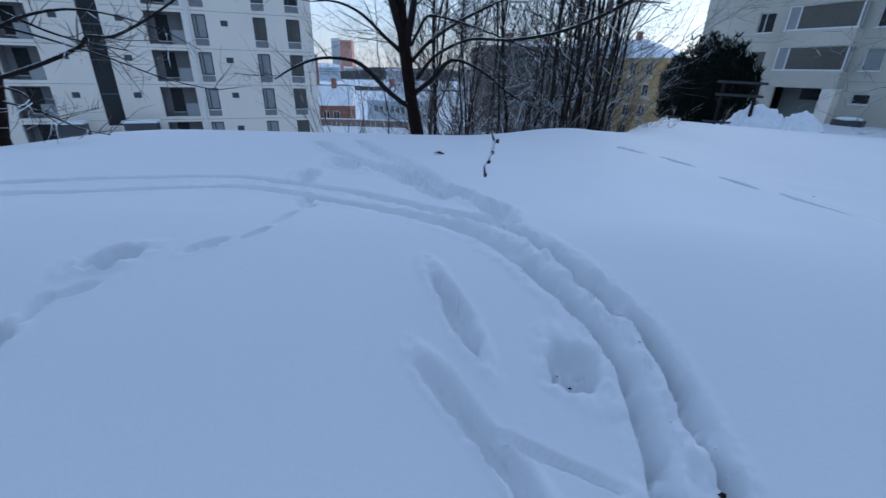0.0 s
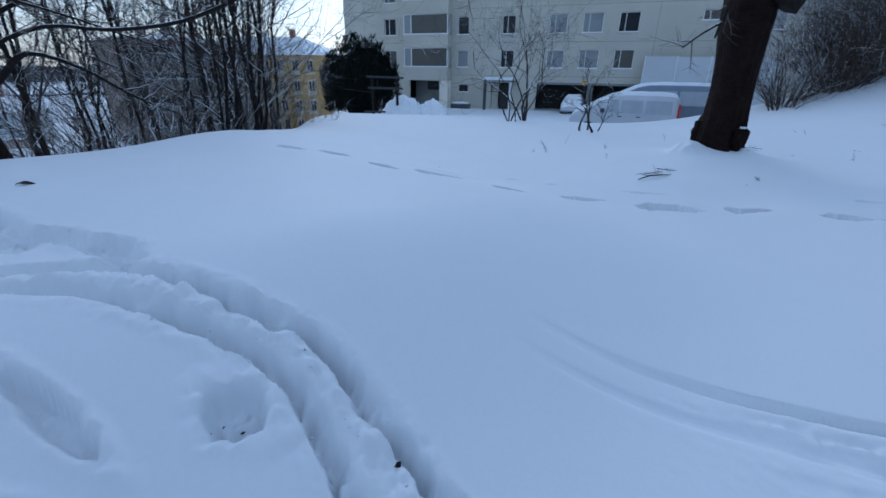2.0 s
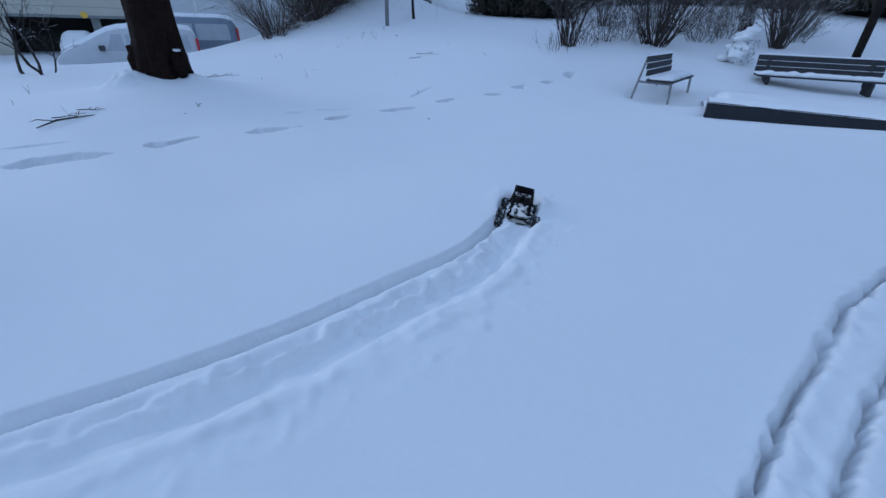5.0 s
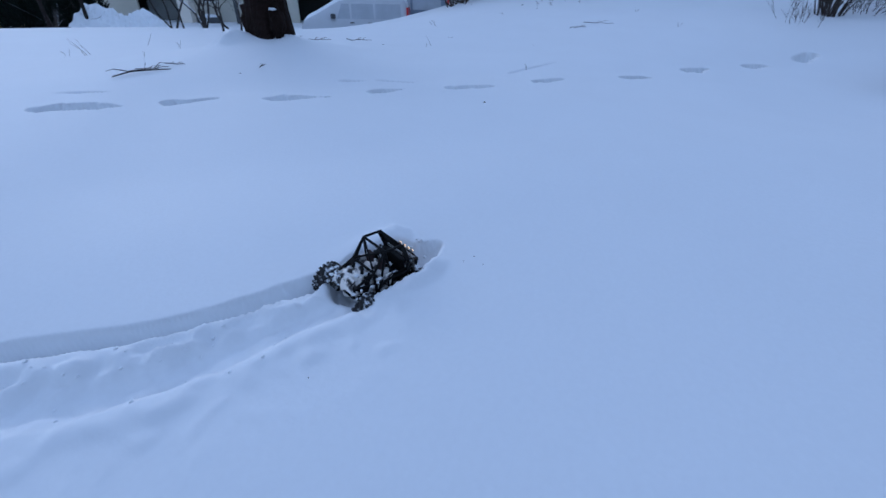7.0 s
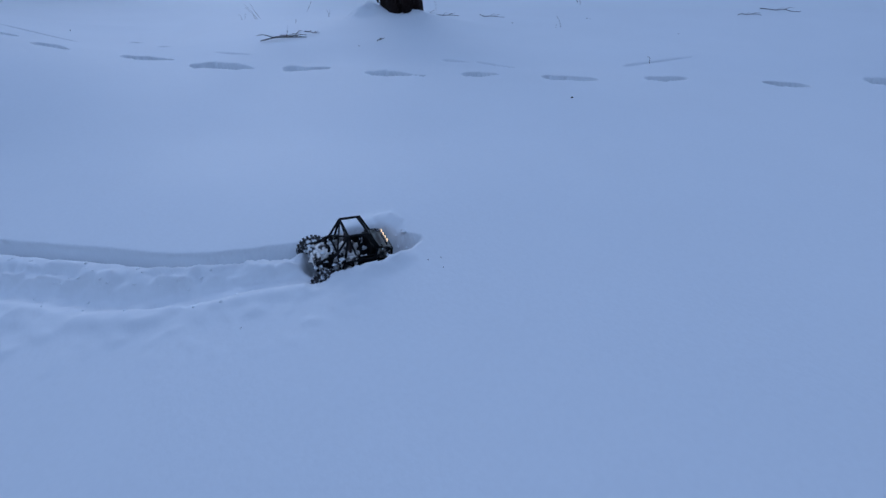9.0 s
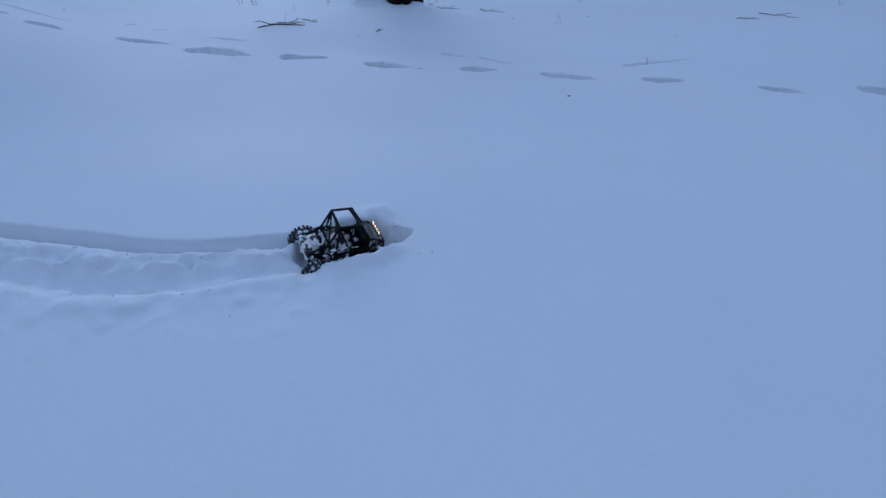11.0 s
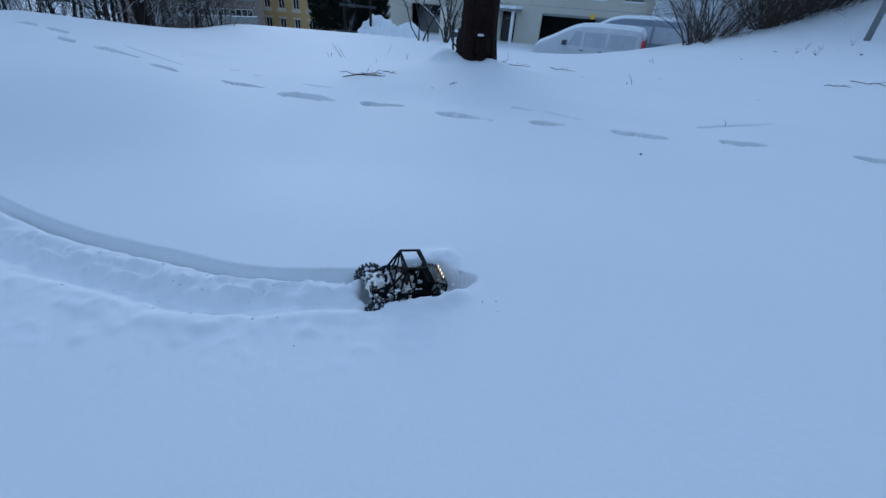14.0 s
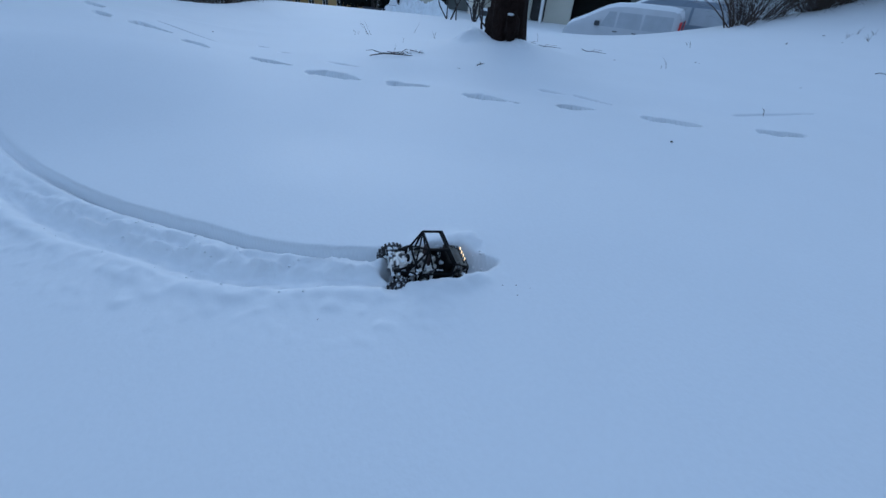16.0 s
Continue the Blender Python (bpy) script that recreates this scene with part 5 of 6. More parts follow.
for k, (x, y, tall, wide) in enumerate(((21.2, -4.4, 2.6, 3.2), (21.0, -6.2, 2.8, 3.6), (24.5, -8.6, 3.4, 4.6), (25.0, -13.0, 3.8, 5.0), (24.5, -17.5, 4.0, 5.5), (22.0, -21.0, 4.2, 5.5), (25.5, 1.2, 4.0, 5.0), (27.5, 3.2, 4.6, 5.5))):
    yew(spot(x, y, -0.2), tall, wide, 110 + k, "dark evergreen hedge bush at the top of the rise", 38, "hedge_bush", HEDGE, 220)
bare_tree(spot(16.8, -11.8), 7, 0.2, 131, "dark bare tree behind the benches", (0, 0), 0.25, 9, 2)
bare_tree(spot(16.1, -0.75), 3.2, 0.045, 132, "thin bare sapling on the rise", (0.05, 0.1), 0.3, 5, 1)
yew(spot(11.8, -8.38, -0.05), 0.75, 0.7, 133, "small conifer bowed under snow", 12, "small_conifer", HEDGE, 45, SNOW_LUMP)
crng = random.Random(6)
for k in range(13):
    bm = bmesh.new()
    z = 0.1 + 0.05 * k
    w = 0.4 * (1 - 0.055 * k)
    lump(bm, (11.8 + crng.uniform(-w, w) - 0.05, -8.38 + crng.uniform(-w, w), height(11.8, -8.38) + z), (crng.uniform(0.13, 0.2), crng.uniform(0.13, 0.2), crng.uniform(0.07, 0.11)), 2, 0.5, k)
    tagged(part("snow_clump", bm, SNOW_LUMP, None, "clump of snow on the small conifer", True), category="snow", group="snow clumps on the conifer")


# ---- the radio-controlled buggy, dug into the snow ----
def rod(bm, a, b, r=0.004, sides=6):
    return tube(bm, [a, b], [r, r], sides)


def build_buggy():
    """Wheels at x = 0 (rear) and 0.27 (front), z = 0 at the tyres' feet."""
    ob = thing("radio_controlled_buggy", "black tube-frame radio-controlled rock buggy caked with snow", "toy car")
    for x in (0.0, 0.265):
        for side in (-1, 1):
            w = new("wheel")
            w.parent = ob
            w.matrix_basis = pose(x - (0.008 if x < 0.1 else 0), side * 0.1, 0.044)
            bm = bmesh.new()
            prof = [(0.031, -0.023), (0.048, -0.027), (0.056, -0.021), (0.059, -0.009), (0.059, 0.009), (0.056, 0.021), (0.048, 0.027), (0.031, 0.023)]
            n = 36
            rings = [[bm.verts.new((r * (1 + (0.05 if (j + (k % 2)) % 3 == 0 and 1 < k < 6 else 0)) * math.cos(2 * math.pi * j / n), y, r * (1 + (0.05 if (j + (k % 2)) % 3 == 0 and 1 < k < 6 else 0)) * math.sin(2 * math.pi * j / n))) for j in range(n)] for k, (r, y) in enumerate(prof)]
            for a, b in zip(rings, rings[1:]):
                for j in range(n):
                    bm.faces.new((a[j], b[j], b[(j + 1) % n], a[(j + 1) % n]))
            for j in range(22):
                a = 2 * math.pi * j / 22
                for row, off in ((-0.017, 0.0), (0.0, 0.5), (0.017, 0.0)):
                    box(bm, -0.0045, row - 0.006, 0.056, 0.0045, row + 0.006, 0.0645, m=Matrix.Rotation(a + off * 2 * math.pi / 22, 4, "Y"))
            part("tyre", bm, RUBBER, w)
            bm = bmesh.new()
            bmesh.ops.create_cone(bm, cap_ends=True, segments=24, radius1=0.031, radius2=0.027, depth=0.034, matrix=pose(0, 0, 0, 90, 0, 0))
            for k in range(8):
                a = 2 * math.pi * k / 8
                box(bm, -0.004, -0.022, 0.008, 0.004, 0.022, 0.029, m=Matrix.Rotation(a, 4, "Y"))
            part("rim", bm, CHROME, w)
    for x in (0.0, 0.265):
        bm = bmesh.new()
        rod(bm, (x, -0.08, 0.052), (x, 0.08, 0.052), 0.009)
        lump(bm, (x, 0.012, 0.052), (0.022, 0.02, 0.02), 2, 0.1)
        part("axle", bm, CAR_SNOWY, ob)
        for side in (-1, 1):
            bm = bmesh.new()
            a, b = Vector((x + (0.03 if x < 0.1 else -0.03), side * 0.045, 0.155)), Vector((x, side * 0.062, 0.065))
            rod(bm, a, b, 0.0045)
            rod(bm, a.lerp(b, 0.15), a.lerp(b, 0.75), 0.0085, 8)
            for k in range(6):
                tube(bm, [a.lerp(b, 0.2 + 0.09 * k), a.lerp(b, 0.225 + 0.09 * k)], [0.0108, 0.0108], 8)
            part("shock", bm, CHROME if x > 0.1 else BLACK_PLASTIC, ob)
            for z in (0.05, 0.075):
                bm = bmesh.new()
                rod(bm, (x, side * 0.05, z), (0.11 if x < 0.1 else 0.16, side * 0.03, z + 0.01), 0.0042)
                part("link", bm, BLACK_PLASTIC, ob)
    bm = bmesh.new()
    box(bm, 0.05, -0.045, 0.058, 0.215, 0.045, 0.068, 0.003)
    box(bm, 0.06, -0.035, 0.068, 0.11, 0.035, 0.105, 0.006)
    part("chassis", bm, CAR_SNOWY, ob)
    bm = bmesh.new()
    box(bm, 0.13, -0.05, 0.069, 0.205, 0.05, 0.1, 0.006)
    box(bm, 0.19, -0.052, 0.1, 0.212, 0.052, 0.15, 0.006)
    part("cockpit_tub", bm, BLACK_PLASTIC, ob)
    # tube cage
    R = 0.0046
    P = dict(rr=(-0.035, 0.05, 0.115), rt=(0.045, 0.052, 0.15), ht=(0.085, 0.052, 0.221), ft=(0.165, 0.052, 0.221), wt=(0.215, 0.055, 0.15), nb=(0.285, 0.045, 0.125), nl=(0.29, 0.04, 0.085), sk=(0.215, 0.068, 0.07), sm=(0.06, 0.068, 0.07), rl=(-0.03, 0.045, 0.075), md=(0.07, 0.07, 0.115), mf=(0.2, 0.07, 0.115))
    links = (("rr", "rt"), ("rt", "ht"), ("ht", "ft"), ("ft", "wt"), ("wt", "nb"), ("nb", "nl"), ("nl", "sk"), ("sk", "sm"), ("sm", "rl"), ("rl", "rr"), ("sm", "md"), ("md", "mf"), ("mf", "sk"), ("md", "rt"), ("md", "ht"), ("mf", "wt"), ("rr", "md"), ("sm", "rt"), ("mf", "nb"))
    for side in (1, -1):
        for a, b in links:
            bm = bmesh.new()
            pa, pb = (Vector((P[k][0], P[k][1] * side, P[k][2])) for k in (a, b))
            rod(bm, pa, pb, R)
            part("cage_tube", bm, BLACK_PLASTIC, ob)
    for k in ("rr", "rt", "ht", "ft", "wt", "nb", "nl", "rl"):
        bm = bmesh.new()
        rod(bm, (P[k][0], P[k][1], P[k][2]), (P[k][0], -P[k][1], P[k][2]), R)
        part("cross_bar", bm, BLACK_PLASTIC, ob)
    bm = bmesh.new()
    rod(bm, (0.045, 0.05, 0.152), (0.085, -0.05, 0.219), 0.0035)
    rod(bm, (0.045, -0.05, 0.152), (0.085, 0.05, 0.219), 0.0035)
    part("rear_brace", bm, BLACK_PLASTIC, ob)
    # panels
    for side in (-1, 1):
        bm = bmesh.new()
        box(bm, 0.055, side * 0.064, 0.072, 0.125, side * 0.068, 0.138, 0.001)
        part("rear_quarter_panel", bm, CAR_SNOWY, ob)
        bm = bmesh.new()
        box(bm, 0.129, side * 0.062, 0.072, 0.205, side * 0.066, 0.126, 0.001)
        part("door_panel", bm, BLACK_PLASTIC, ob)
        bm = bmesh.new()
        box(bm, 0.135, side * 0.068, 0.078, 0.198, side * 0.072, 0.092, 0.002)
        part("sill_plate", bm, CHROME, ob, "snowy light grey sill plate")
        bm = bmesh.new()
        box(bm, -0.025, side * 0.047, 0.08, 0.06, side * 0.05, 0.125, 0.001)
        part("rear_side_panel", bm, CAR_SNOWY, ob)
        bm = bmesh.new()
        box(bm, 0.105, side * 0.012 - 0.0 if side > 0 else -0.042, 0.09, 0.145, side * 0.042 if side > 0 else -0.012, 0.1, 0.004)
        box(bm, 0.1, 0.012 if side > 0 else -0.042, 0.098, 0.112, 0.042 if side > 0 else -0.012, 0.17, 0.005)
        part("seat", bm, RED_SEAT, ob, "dark red bucket seat")
    bm = bmesh.new()
    box(bm, 0.0, -0.05, -0.0015, 0.075, 0.05, 0.0015, 0.001, pose(0.212, 0, 0.153, 0, 20, 0))
    part("bonnet", bm, CHROME, ob, "scuffed silver bonnet")
    bm = bmesh.new()
    box(bm, 0.0, -0.05, -0.0012, 0.052, 0.05, 0.0012, 0.001, pose(0.168, 0, 0.217, 0, 54, 0))
    part("windscreen_bar_panel", bm, BLACK_PLASTIC, ob)
    bm = bmesh.new()
    box(bm, 0.275, -0.042, 0.088, 0.292, 0.042, 0.122, 0.004)
    part("grille", bm, CAR_SNOWY, ob)
    for y in (-0.03, -0.01, 0.01, 0.03):
        bm = bmesh.new()
        bmesh.ops.create_cone(bm, cap_ends=True, segments=14, radius1=0.005, radius2=0.0075, depth=0.008, matrix=pose(0.256, y, 0.156, 0, 90, 0))
        lamp = part("headlight", bm, CHROME, ob, "small amber headlight, lit")
        bm = bmesh.new()
        bmesh.ops.create_uvsphere(bm, u_segments=12, v_segments=8, radius=0.0062, matrix=pose(0.262, y, 0.156))
        part("lens", bm, AMBER, lamp)
    bm = bmesh.new()
    rod(bm, (0.258, -0.048, 0.15), (0.258, 0.048, 0.15), 0.003)
    part("lamp_bar", bm, BLACK_PLASTIC, ob)
    # side skirts: two rails with short struts, and the braces of the open doors
    for side in (-1, 1):
        for z in (0.055, 0.082):
            bm = bmesh.new()
            rod(bm, (0.05, side * 0.078, z), (0.225, side * 0.078, z), 0.0042)
            part("side_rail", bm, BLACK_PLASTIC, ob)
        for x in (0.055, 0.11, 0.165, 0.22):
            bm = bmesh.new()
            rod(bm, (x, side * 0.078, 0.055), (x - 0.006, side * 0.07, 0.115), 0.0036)
            part("strut", bm, BLACK_PLASTIC, ob)
        for a, b in (((0.075, 0.07, 0.115), (0.13, 0.074, 0.075)), ((0.13, 0.074, 0.075), (0.195, 0.07, 0.115)), ((0.085, 0.053, 0.219), (0.125, 0.066, 0.118)), ((0.045, 0.053, 0.15), (0.0, 0.05, 0.1)), ((-0.035, 0.05, 0.115), (0.03, 0.05, 0.082))):
            bm = bmesh.new()
            rod(bm, (a[0], side * a[1], a[2]), (b[0], side * b[1], b[2]), 0.0036)
            part("brace", bm, BLACK_PLASTIC, ob)
        # broad dark screen pillar
        bm = bmesh.new()
        box(bm, 0.0, -0.003, -0.009, 0.082, 0.003, 0.009, 0.002, pose(0.165, side * 0.055, 0.219, 0, 55, 0))
        part("screen_pillar", bm, BLACK_PLASTIC, ob)
    # steering wheel, engine block with its intakes, rear fuel can
    bm = bmesh.new()
    tube(bm, [(0.165 + 0.004 * math.cos(a), 0.026 + 0.016 * math.sin(a), 0.135 + 0.016 * math.cos(a)) for a in (2 * math.pi * k / 12 for k in range(13))], 0.0024, 5, False)
    part("steering_wheel", bm, BLACK_PLASTIC, ob)
    bm = bmesh.new()
    box(bm, 0.0, -0.03, 0.11, 0.04, 0.03, 0.14, 0.004)
    for k in range(4):
        box(bm, 0.004 + 0.009 * k, -0.036, 0.112, 0.008 + 0.009 * k, 0.036, 0.138)
    part("engine_block", bm, CAR_SNOWY, ob)
    for y in (-0.022, 0.022):
        bm = bmesh.new()
        tube(bm, [(0.02, y, 0.138), (0.02, y, 0.155), (0.012, y, 0.166)], [0.006, 0.006, 0.009], 8)
        part("intake", bm, BLACK_PLASTIC, ob)
    bm = bmesh.new()
    box(bm, -0.034, -0.03, 0.092, -0.012, 0.03, 0.128, 0.005)
    part("fuel_can", bm, CAR_SNOWY, ob)
    for y in (-0.046, 0.046):
        bm = bmesh.new()
        for k in range(40):
            a0, a1 = k * 0.9, (k + 1) * 0.9
            p = [Vector((-0.012 + 0.0009 * q / 0.9, y, 0.066)) + Vector((0.011 * math.cos(q), 0.011 * math.sin(q), 0.0021 * q)) for q in (a0, a1)]
            rod(bm, p[0], p[1], 0.0018, 4)
        part("coil_spring", bm, BLACK_PLASTIC, ob)
    bm = bmesh.new()
    box(bm, -0.005, -0.04, 0.088, 0.05, 0.04, 0.118, 0.008)
    part("battery_box", bm, CAR_SNOWY, ob)
    bm = bmesh.new()
    box(bm, -0.045, -0.045, 0.095, -0.035, 0.045, 0.12, 0.003)
    part("rear_bumper", bm, CAR_SNOWY, ob)
    for x, z, size in ((0.1, 0.105, (0.05, 0.05, 0.03)), (0.01, 0.105, (0.05, 0.045, 0.03)), (0.235, 0.112, (0.035, 0.042, 0.022))):
        bm = bmesh.new()
        lump(bm, (x, 0, z), size, 3, 0.7, x * 40)
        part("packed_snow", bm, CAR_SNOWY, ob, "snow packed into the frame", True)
    crng = random.Random(8)
    for k in range(110):
        bm = bmesh.new()
        lump(bm, (crng.uniform(-0.04, 0.26) if k % 2 else crng.uniform(-0.045, 0.06), crng.uniform(-0.074, 0.074), crng.uniform(0.07, 0.14)), (crng.uniform(0.004, 0.012), crng.uniform(0.003, 0.008), crng.uniform(0.002, 0.005)), 2, 1.1, k * 1.7)
        part("snow_clot", bm, SNOW_LUMP, ob)
    return ob


buggy = build_buggy()
buggy.matrix_basis = Matrix.Translation((*BUGGY_AT, 0.246)) @ Matrix.Rotation(radians(BUGGY_TURN), 4, "Z") @ pose(0, 0, 0, 8, 7, 0) @ pose(0.019, 0, 0) @ Matrix.Diagonal((0.9, 1, 1, 1))
# crumbs thrown out ahead of its nose and along the ruts
def crumbs(spots, label):
    bm = bmesh.new()
    for k, (x, y, z, r) in enumerate(spots):
        lump(bm, (x, y, z + r * 0.25), (r * 1.4, r * 1.1, r * 0.8), 1, 0.5, k * 0.7)
    tagged(part("snow_crumbs", bm, SNOW_LUMP, None, label, True), category="snow", kind="stuff")


grng = random.Random(5)
depth_at = lambda x, y: float(trodden(np.array([float(x)]), np.array([float(y)]))[0])
spots = []
for k in range(18):
    u, v = grng.uniform(0.28, 0.37), grng.uniform(-0.09, 0.03)
    c, t = math.cos(radians(BUGGY_TURN)), math.sin(radians(BUGGY_TURN))
    x, y = BUGGY_AT[0] + c * u - t * v, BUGGY_AT[1] + t * u + c * v
    spots.append((x, y, depth_at(x, y), grng.uniform(0.003, 0.009)))
crumbs(spots, "fresh crumbs of snow before the buggy")
spots = []
for k in range(45):
    i = grng.randrange(86, len(NEW_FAR) - 2)
    (ax, ay), (bx, by) = NEW_FAR[i], NEW_FAR[i + 1]
    d = Vector((by - ay, ax - bx)).normalized() * grng.uniform(0.05, 0.26)
    spots.append((ax + d.x, ay + d.y, depth_at(ax + d.x, ay + d.y), grng.uniform(0.002, 0.005)))
for k in range(90):
    i = grng.randrange(50, 150)
    (ax, ay), (bx, by) = OLD_OUTER[i], OLD_INNER[i]
    f = grng.uniform(-0.25, 1.25)
    x, y = ax + (bx - ax) * f, ay + (by - ay) * f
    spots.append((x, y, depth_at(x, y), grng.uniform(0.003, 0.008)))
crumbs(spots, "crumbs of snow along the wheel ruts")


# ---- benches, timber edging, posts ----
def snow_bar(x0, x1, y, half, z, tall, seed):
    """A rounded, uneven ridge of snow along x, flat below."""
    bm = bmesh.new()
    n, rings = max(10, int((x1 - x0) / 0.05)), []
    for i in range(n + 1):
        f = i / n
        end = min(1.0, min(f, 1 - f) * n / 2.5 + 0.15) ** 0.5
        h = tall * end * (1 + 0.5 * noise.noise((f * n * 0.35, seed, 1)))
        w = half * (0.8 + 0.2 * end + 0.15 * noise.noise((f * n * 0.4, seed, 6)))
        rings.append([(x0 + (x1 - x0) * f, y + w * math.cos(math.pi * k / 8), z + h * math.sin(math.pi * k / 8) ** 0.6) for k in range(9)])
    rows = [[bm.verts.new(p) for p in r] for r in rings]
    for p, q in zip(rows, rows[1:]):
        for k in range(8):
            bm.faces.new((p[k], q[k], q[k + 1], p[k + 1]))
        bm.faces.new((p[0], p[8], q[8], q[0]))
    bm.faces.new(rows[0])
    bm.faces.new(list(reversed(rows[-1])))
    bmesh.ops.recalc_face_normals(bm, faces=bm.faces[:])
    return bm


def bench(at, turn, wide, label, legs="steel"):
    """Faces -y; x along the seat; stands on z = 0."""
    ob = thing("park_bench", label, "bench", Matrix.Translation(at) @ Matrix.Rotation(radians(turn), 4, "Z"))
    for x in (-wide / 2 + 0.06, wide / 2 - 0.06):
        bm = bmesh.new()
        if legs == "steel":
            tube(bm, [(x, -0.24, -0.15), (x, -0.2, 0.42)], [0.022, 0.022], 8)
            tube(bm, [(x, 0.46, -0.2), (x, 0.27, 0.84)], [0.022, 0.02], 8)
            tube(bm, [(x, 0.21, 0.4), (x, 0.33, 0.4)], [0.02, 0.02], 8)
            tube(bm, [(x, -0.22, 0.4), (x, 0.21, 0.4)], [0.02, 0.02], 8)
        else:
            s = 0.16 if x < 0 else -0.16
            box(bm, x + s - 0.035, -0.16, -0.2, x + s + 0.035, 0.2, 0.41, 0.02)
            box(bm, x + s - 0.035, 0.2, 0.3, x + s + 0.035, 0.26, 0.8, 0.01)
        part("leg_frame", bm, METAL_GREY if legs == "steel" else WOOD_GREY, ob)
    for k in range(4):
        bm = bmesh.new()
        box(bm, -wide / 2, -0.24 + 0.115 * k, 0.42, wide / 2, -0.14 + 0.115 * k, 0.455, 0.008)
        part("seat_slat", bm, WOOD_GREY, ob)
    for k in range(3):
        bm = bmesh.new()
        box(bm, -wide / 2, 0.2 + 0.022 * k, 0.5 + 0.108 * k, wide / 2, 0.23 + 0.022 * k, 0.601 + 0.108 * k, 0.008)
        part("back_slat", bm, WOOD_GREY, ob)
    for k in range(2):
        part("slat_snow", snow_bar(-wide / 2 + 0.02, wide / 2 - 0.02, 0.213 + 0.022 * k, 0.013, 0.601 + 0.108 * k, 0.007, k), SNOW_LUMP, ob, "thin line of snow", True)
    part("seat_snow", snow_bar(-wide / 2 + 0.01, wide / 2 - 0.01, -0.03, 0.2, 0.457, 0.07, 5), SNOW_LUMP, ob, "cushion of snow", True)
    part("back_snow", snow_bar(-wide / 2, wide / 2, 0.26, 0.03, 0.818, 0.03, 9), SNOW_LUMP, ob, "ridge of snow", True)
    return ob


bench((9.6, -5.63, 0.06), -41.3, 1.66, "grey slatted park bench with snow on its seat")
bench((10.3, -9.13, 0.06), -115, 2.2, "long grey slatted bench with a snow-covered seat", "block")
EDGING = thing("sandbox_edging", "dark timber edging of a snow-filled sandbox", "edging")
ea, eb = Vector((7.72, -5.24, 0.26)), Vector((6.4, -7.5, 0.24))
ed = eb - ea
em = Matrix.Translation(ea) @ Matrix.Rotation(math.atan2(ed.y, ed.x), 4, "Z") @ pose(0, 0, 0, 0, math.degrees(math.atan2(-ed.z, math.hypot(ed.x, ed.y))), 0)
bm = bmesh.new()
box(bm, 0, -0.06, -0.2, ed.length, 0.06, 0.12, 0.012, em)
part("board", bm, PLANK, EDGING)
# snow that fills the sandbox and laps over its board
bm = bmesh.new()
n, m = 60, 40
rows = []
for i in range(n + 1):
    row = []
    for j in range(m + 1):
        u, v = ed.length * i / n, -0.065 + 2.2 * j / m
        w = 0.122 + 0.045 * ease(np.array((v + 0.065) / 0.12)).item() + 0.012 * noise.noise((u * 2.2, v * 2.2, 4)) - 0.1 * ease(np.array((v - 0.9) / 1.2)).item()
        if v < -0.03:
            w -= 0.012
        w -= 0.2 * ease(np.array((0.3 - u) / 0.3)).item() * ease(np.array((v - 0.06) / 0.25)).item()
        row.append(bm.verts.new(em @ Vector((u, v, w))))
    rows.append(row)
for p, q in zip(rows, rows[1:]):
    for j in range(m):
        bm.faces.new((p[j], q[j], q[j + 1], p[j + 1]))
tagged(part("sandbox_snow", bm, SNOW, None, "smooth snow filling the sandbox", True), category="snow", kind="stuff")


def pole(name, at, tall, r, label, material, lean=(0, 0)):
    ob = thing(name, label, "post", Matrix.Translation(at))
    bm = bmesh.new()
    tube(bm, [(0, 0, -0.3), (lean[0] * tall, lean[1] * tall, tall)], [r, r], 12)
    part("shaft", bm, material, ob, smooth=True)
    bm = bmesh.new()
    tube(bm, [(lean[0] * tall, lean[1] * tall, tall), (lean[0] * tall, lean[1] * tall, tall + 0.06)], [r * 1.15, r * 0.4], 12)
    part("cap", bm, material, ob, smooth=True)
    return ob


FENCE = thing("board_fence", "dark stained board fence behind the shrubs", "fence")
for k in range(9):
    y = -9.9 - 2.0 * k
    z = height(23.0, y)
    bm = bmesh.new()
    box(bm, 23.06, y - 0.06, z - 0.4, 23.18, y + 0.06, z + 2.3, 0.01)
    part("post", bm, PLANK, FENCE)
    if k == 8:
        break
    for j in range(10):
        bm = bmesh.new()
        a = y - 0.2 * j
        box(bm, 23.02 + 0.02 * (j % 2), a - 0.195, z - 0.3, 23.05 + 0.02 * (j % 2), a - 0.003, z + 2.15 + 0.03 * math.sin(j * 2.3 + k))
        part("board", bm, PLANK, FENCE)


pole("lamp_post", spot(15.1, 0.02), 4.5, 0.055, "grey steel lamp post standing on the rise", METAL_GREY)
pole("wooden_post", spot(12.4, -11.8), 4.0, 0.09, "dark wooden post behind the long bench", BARK)

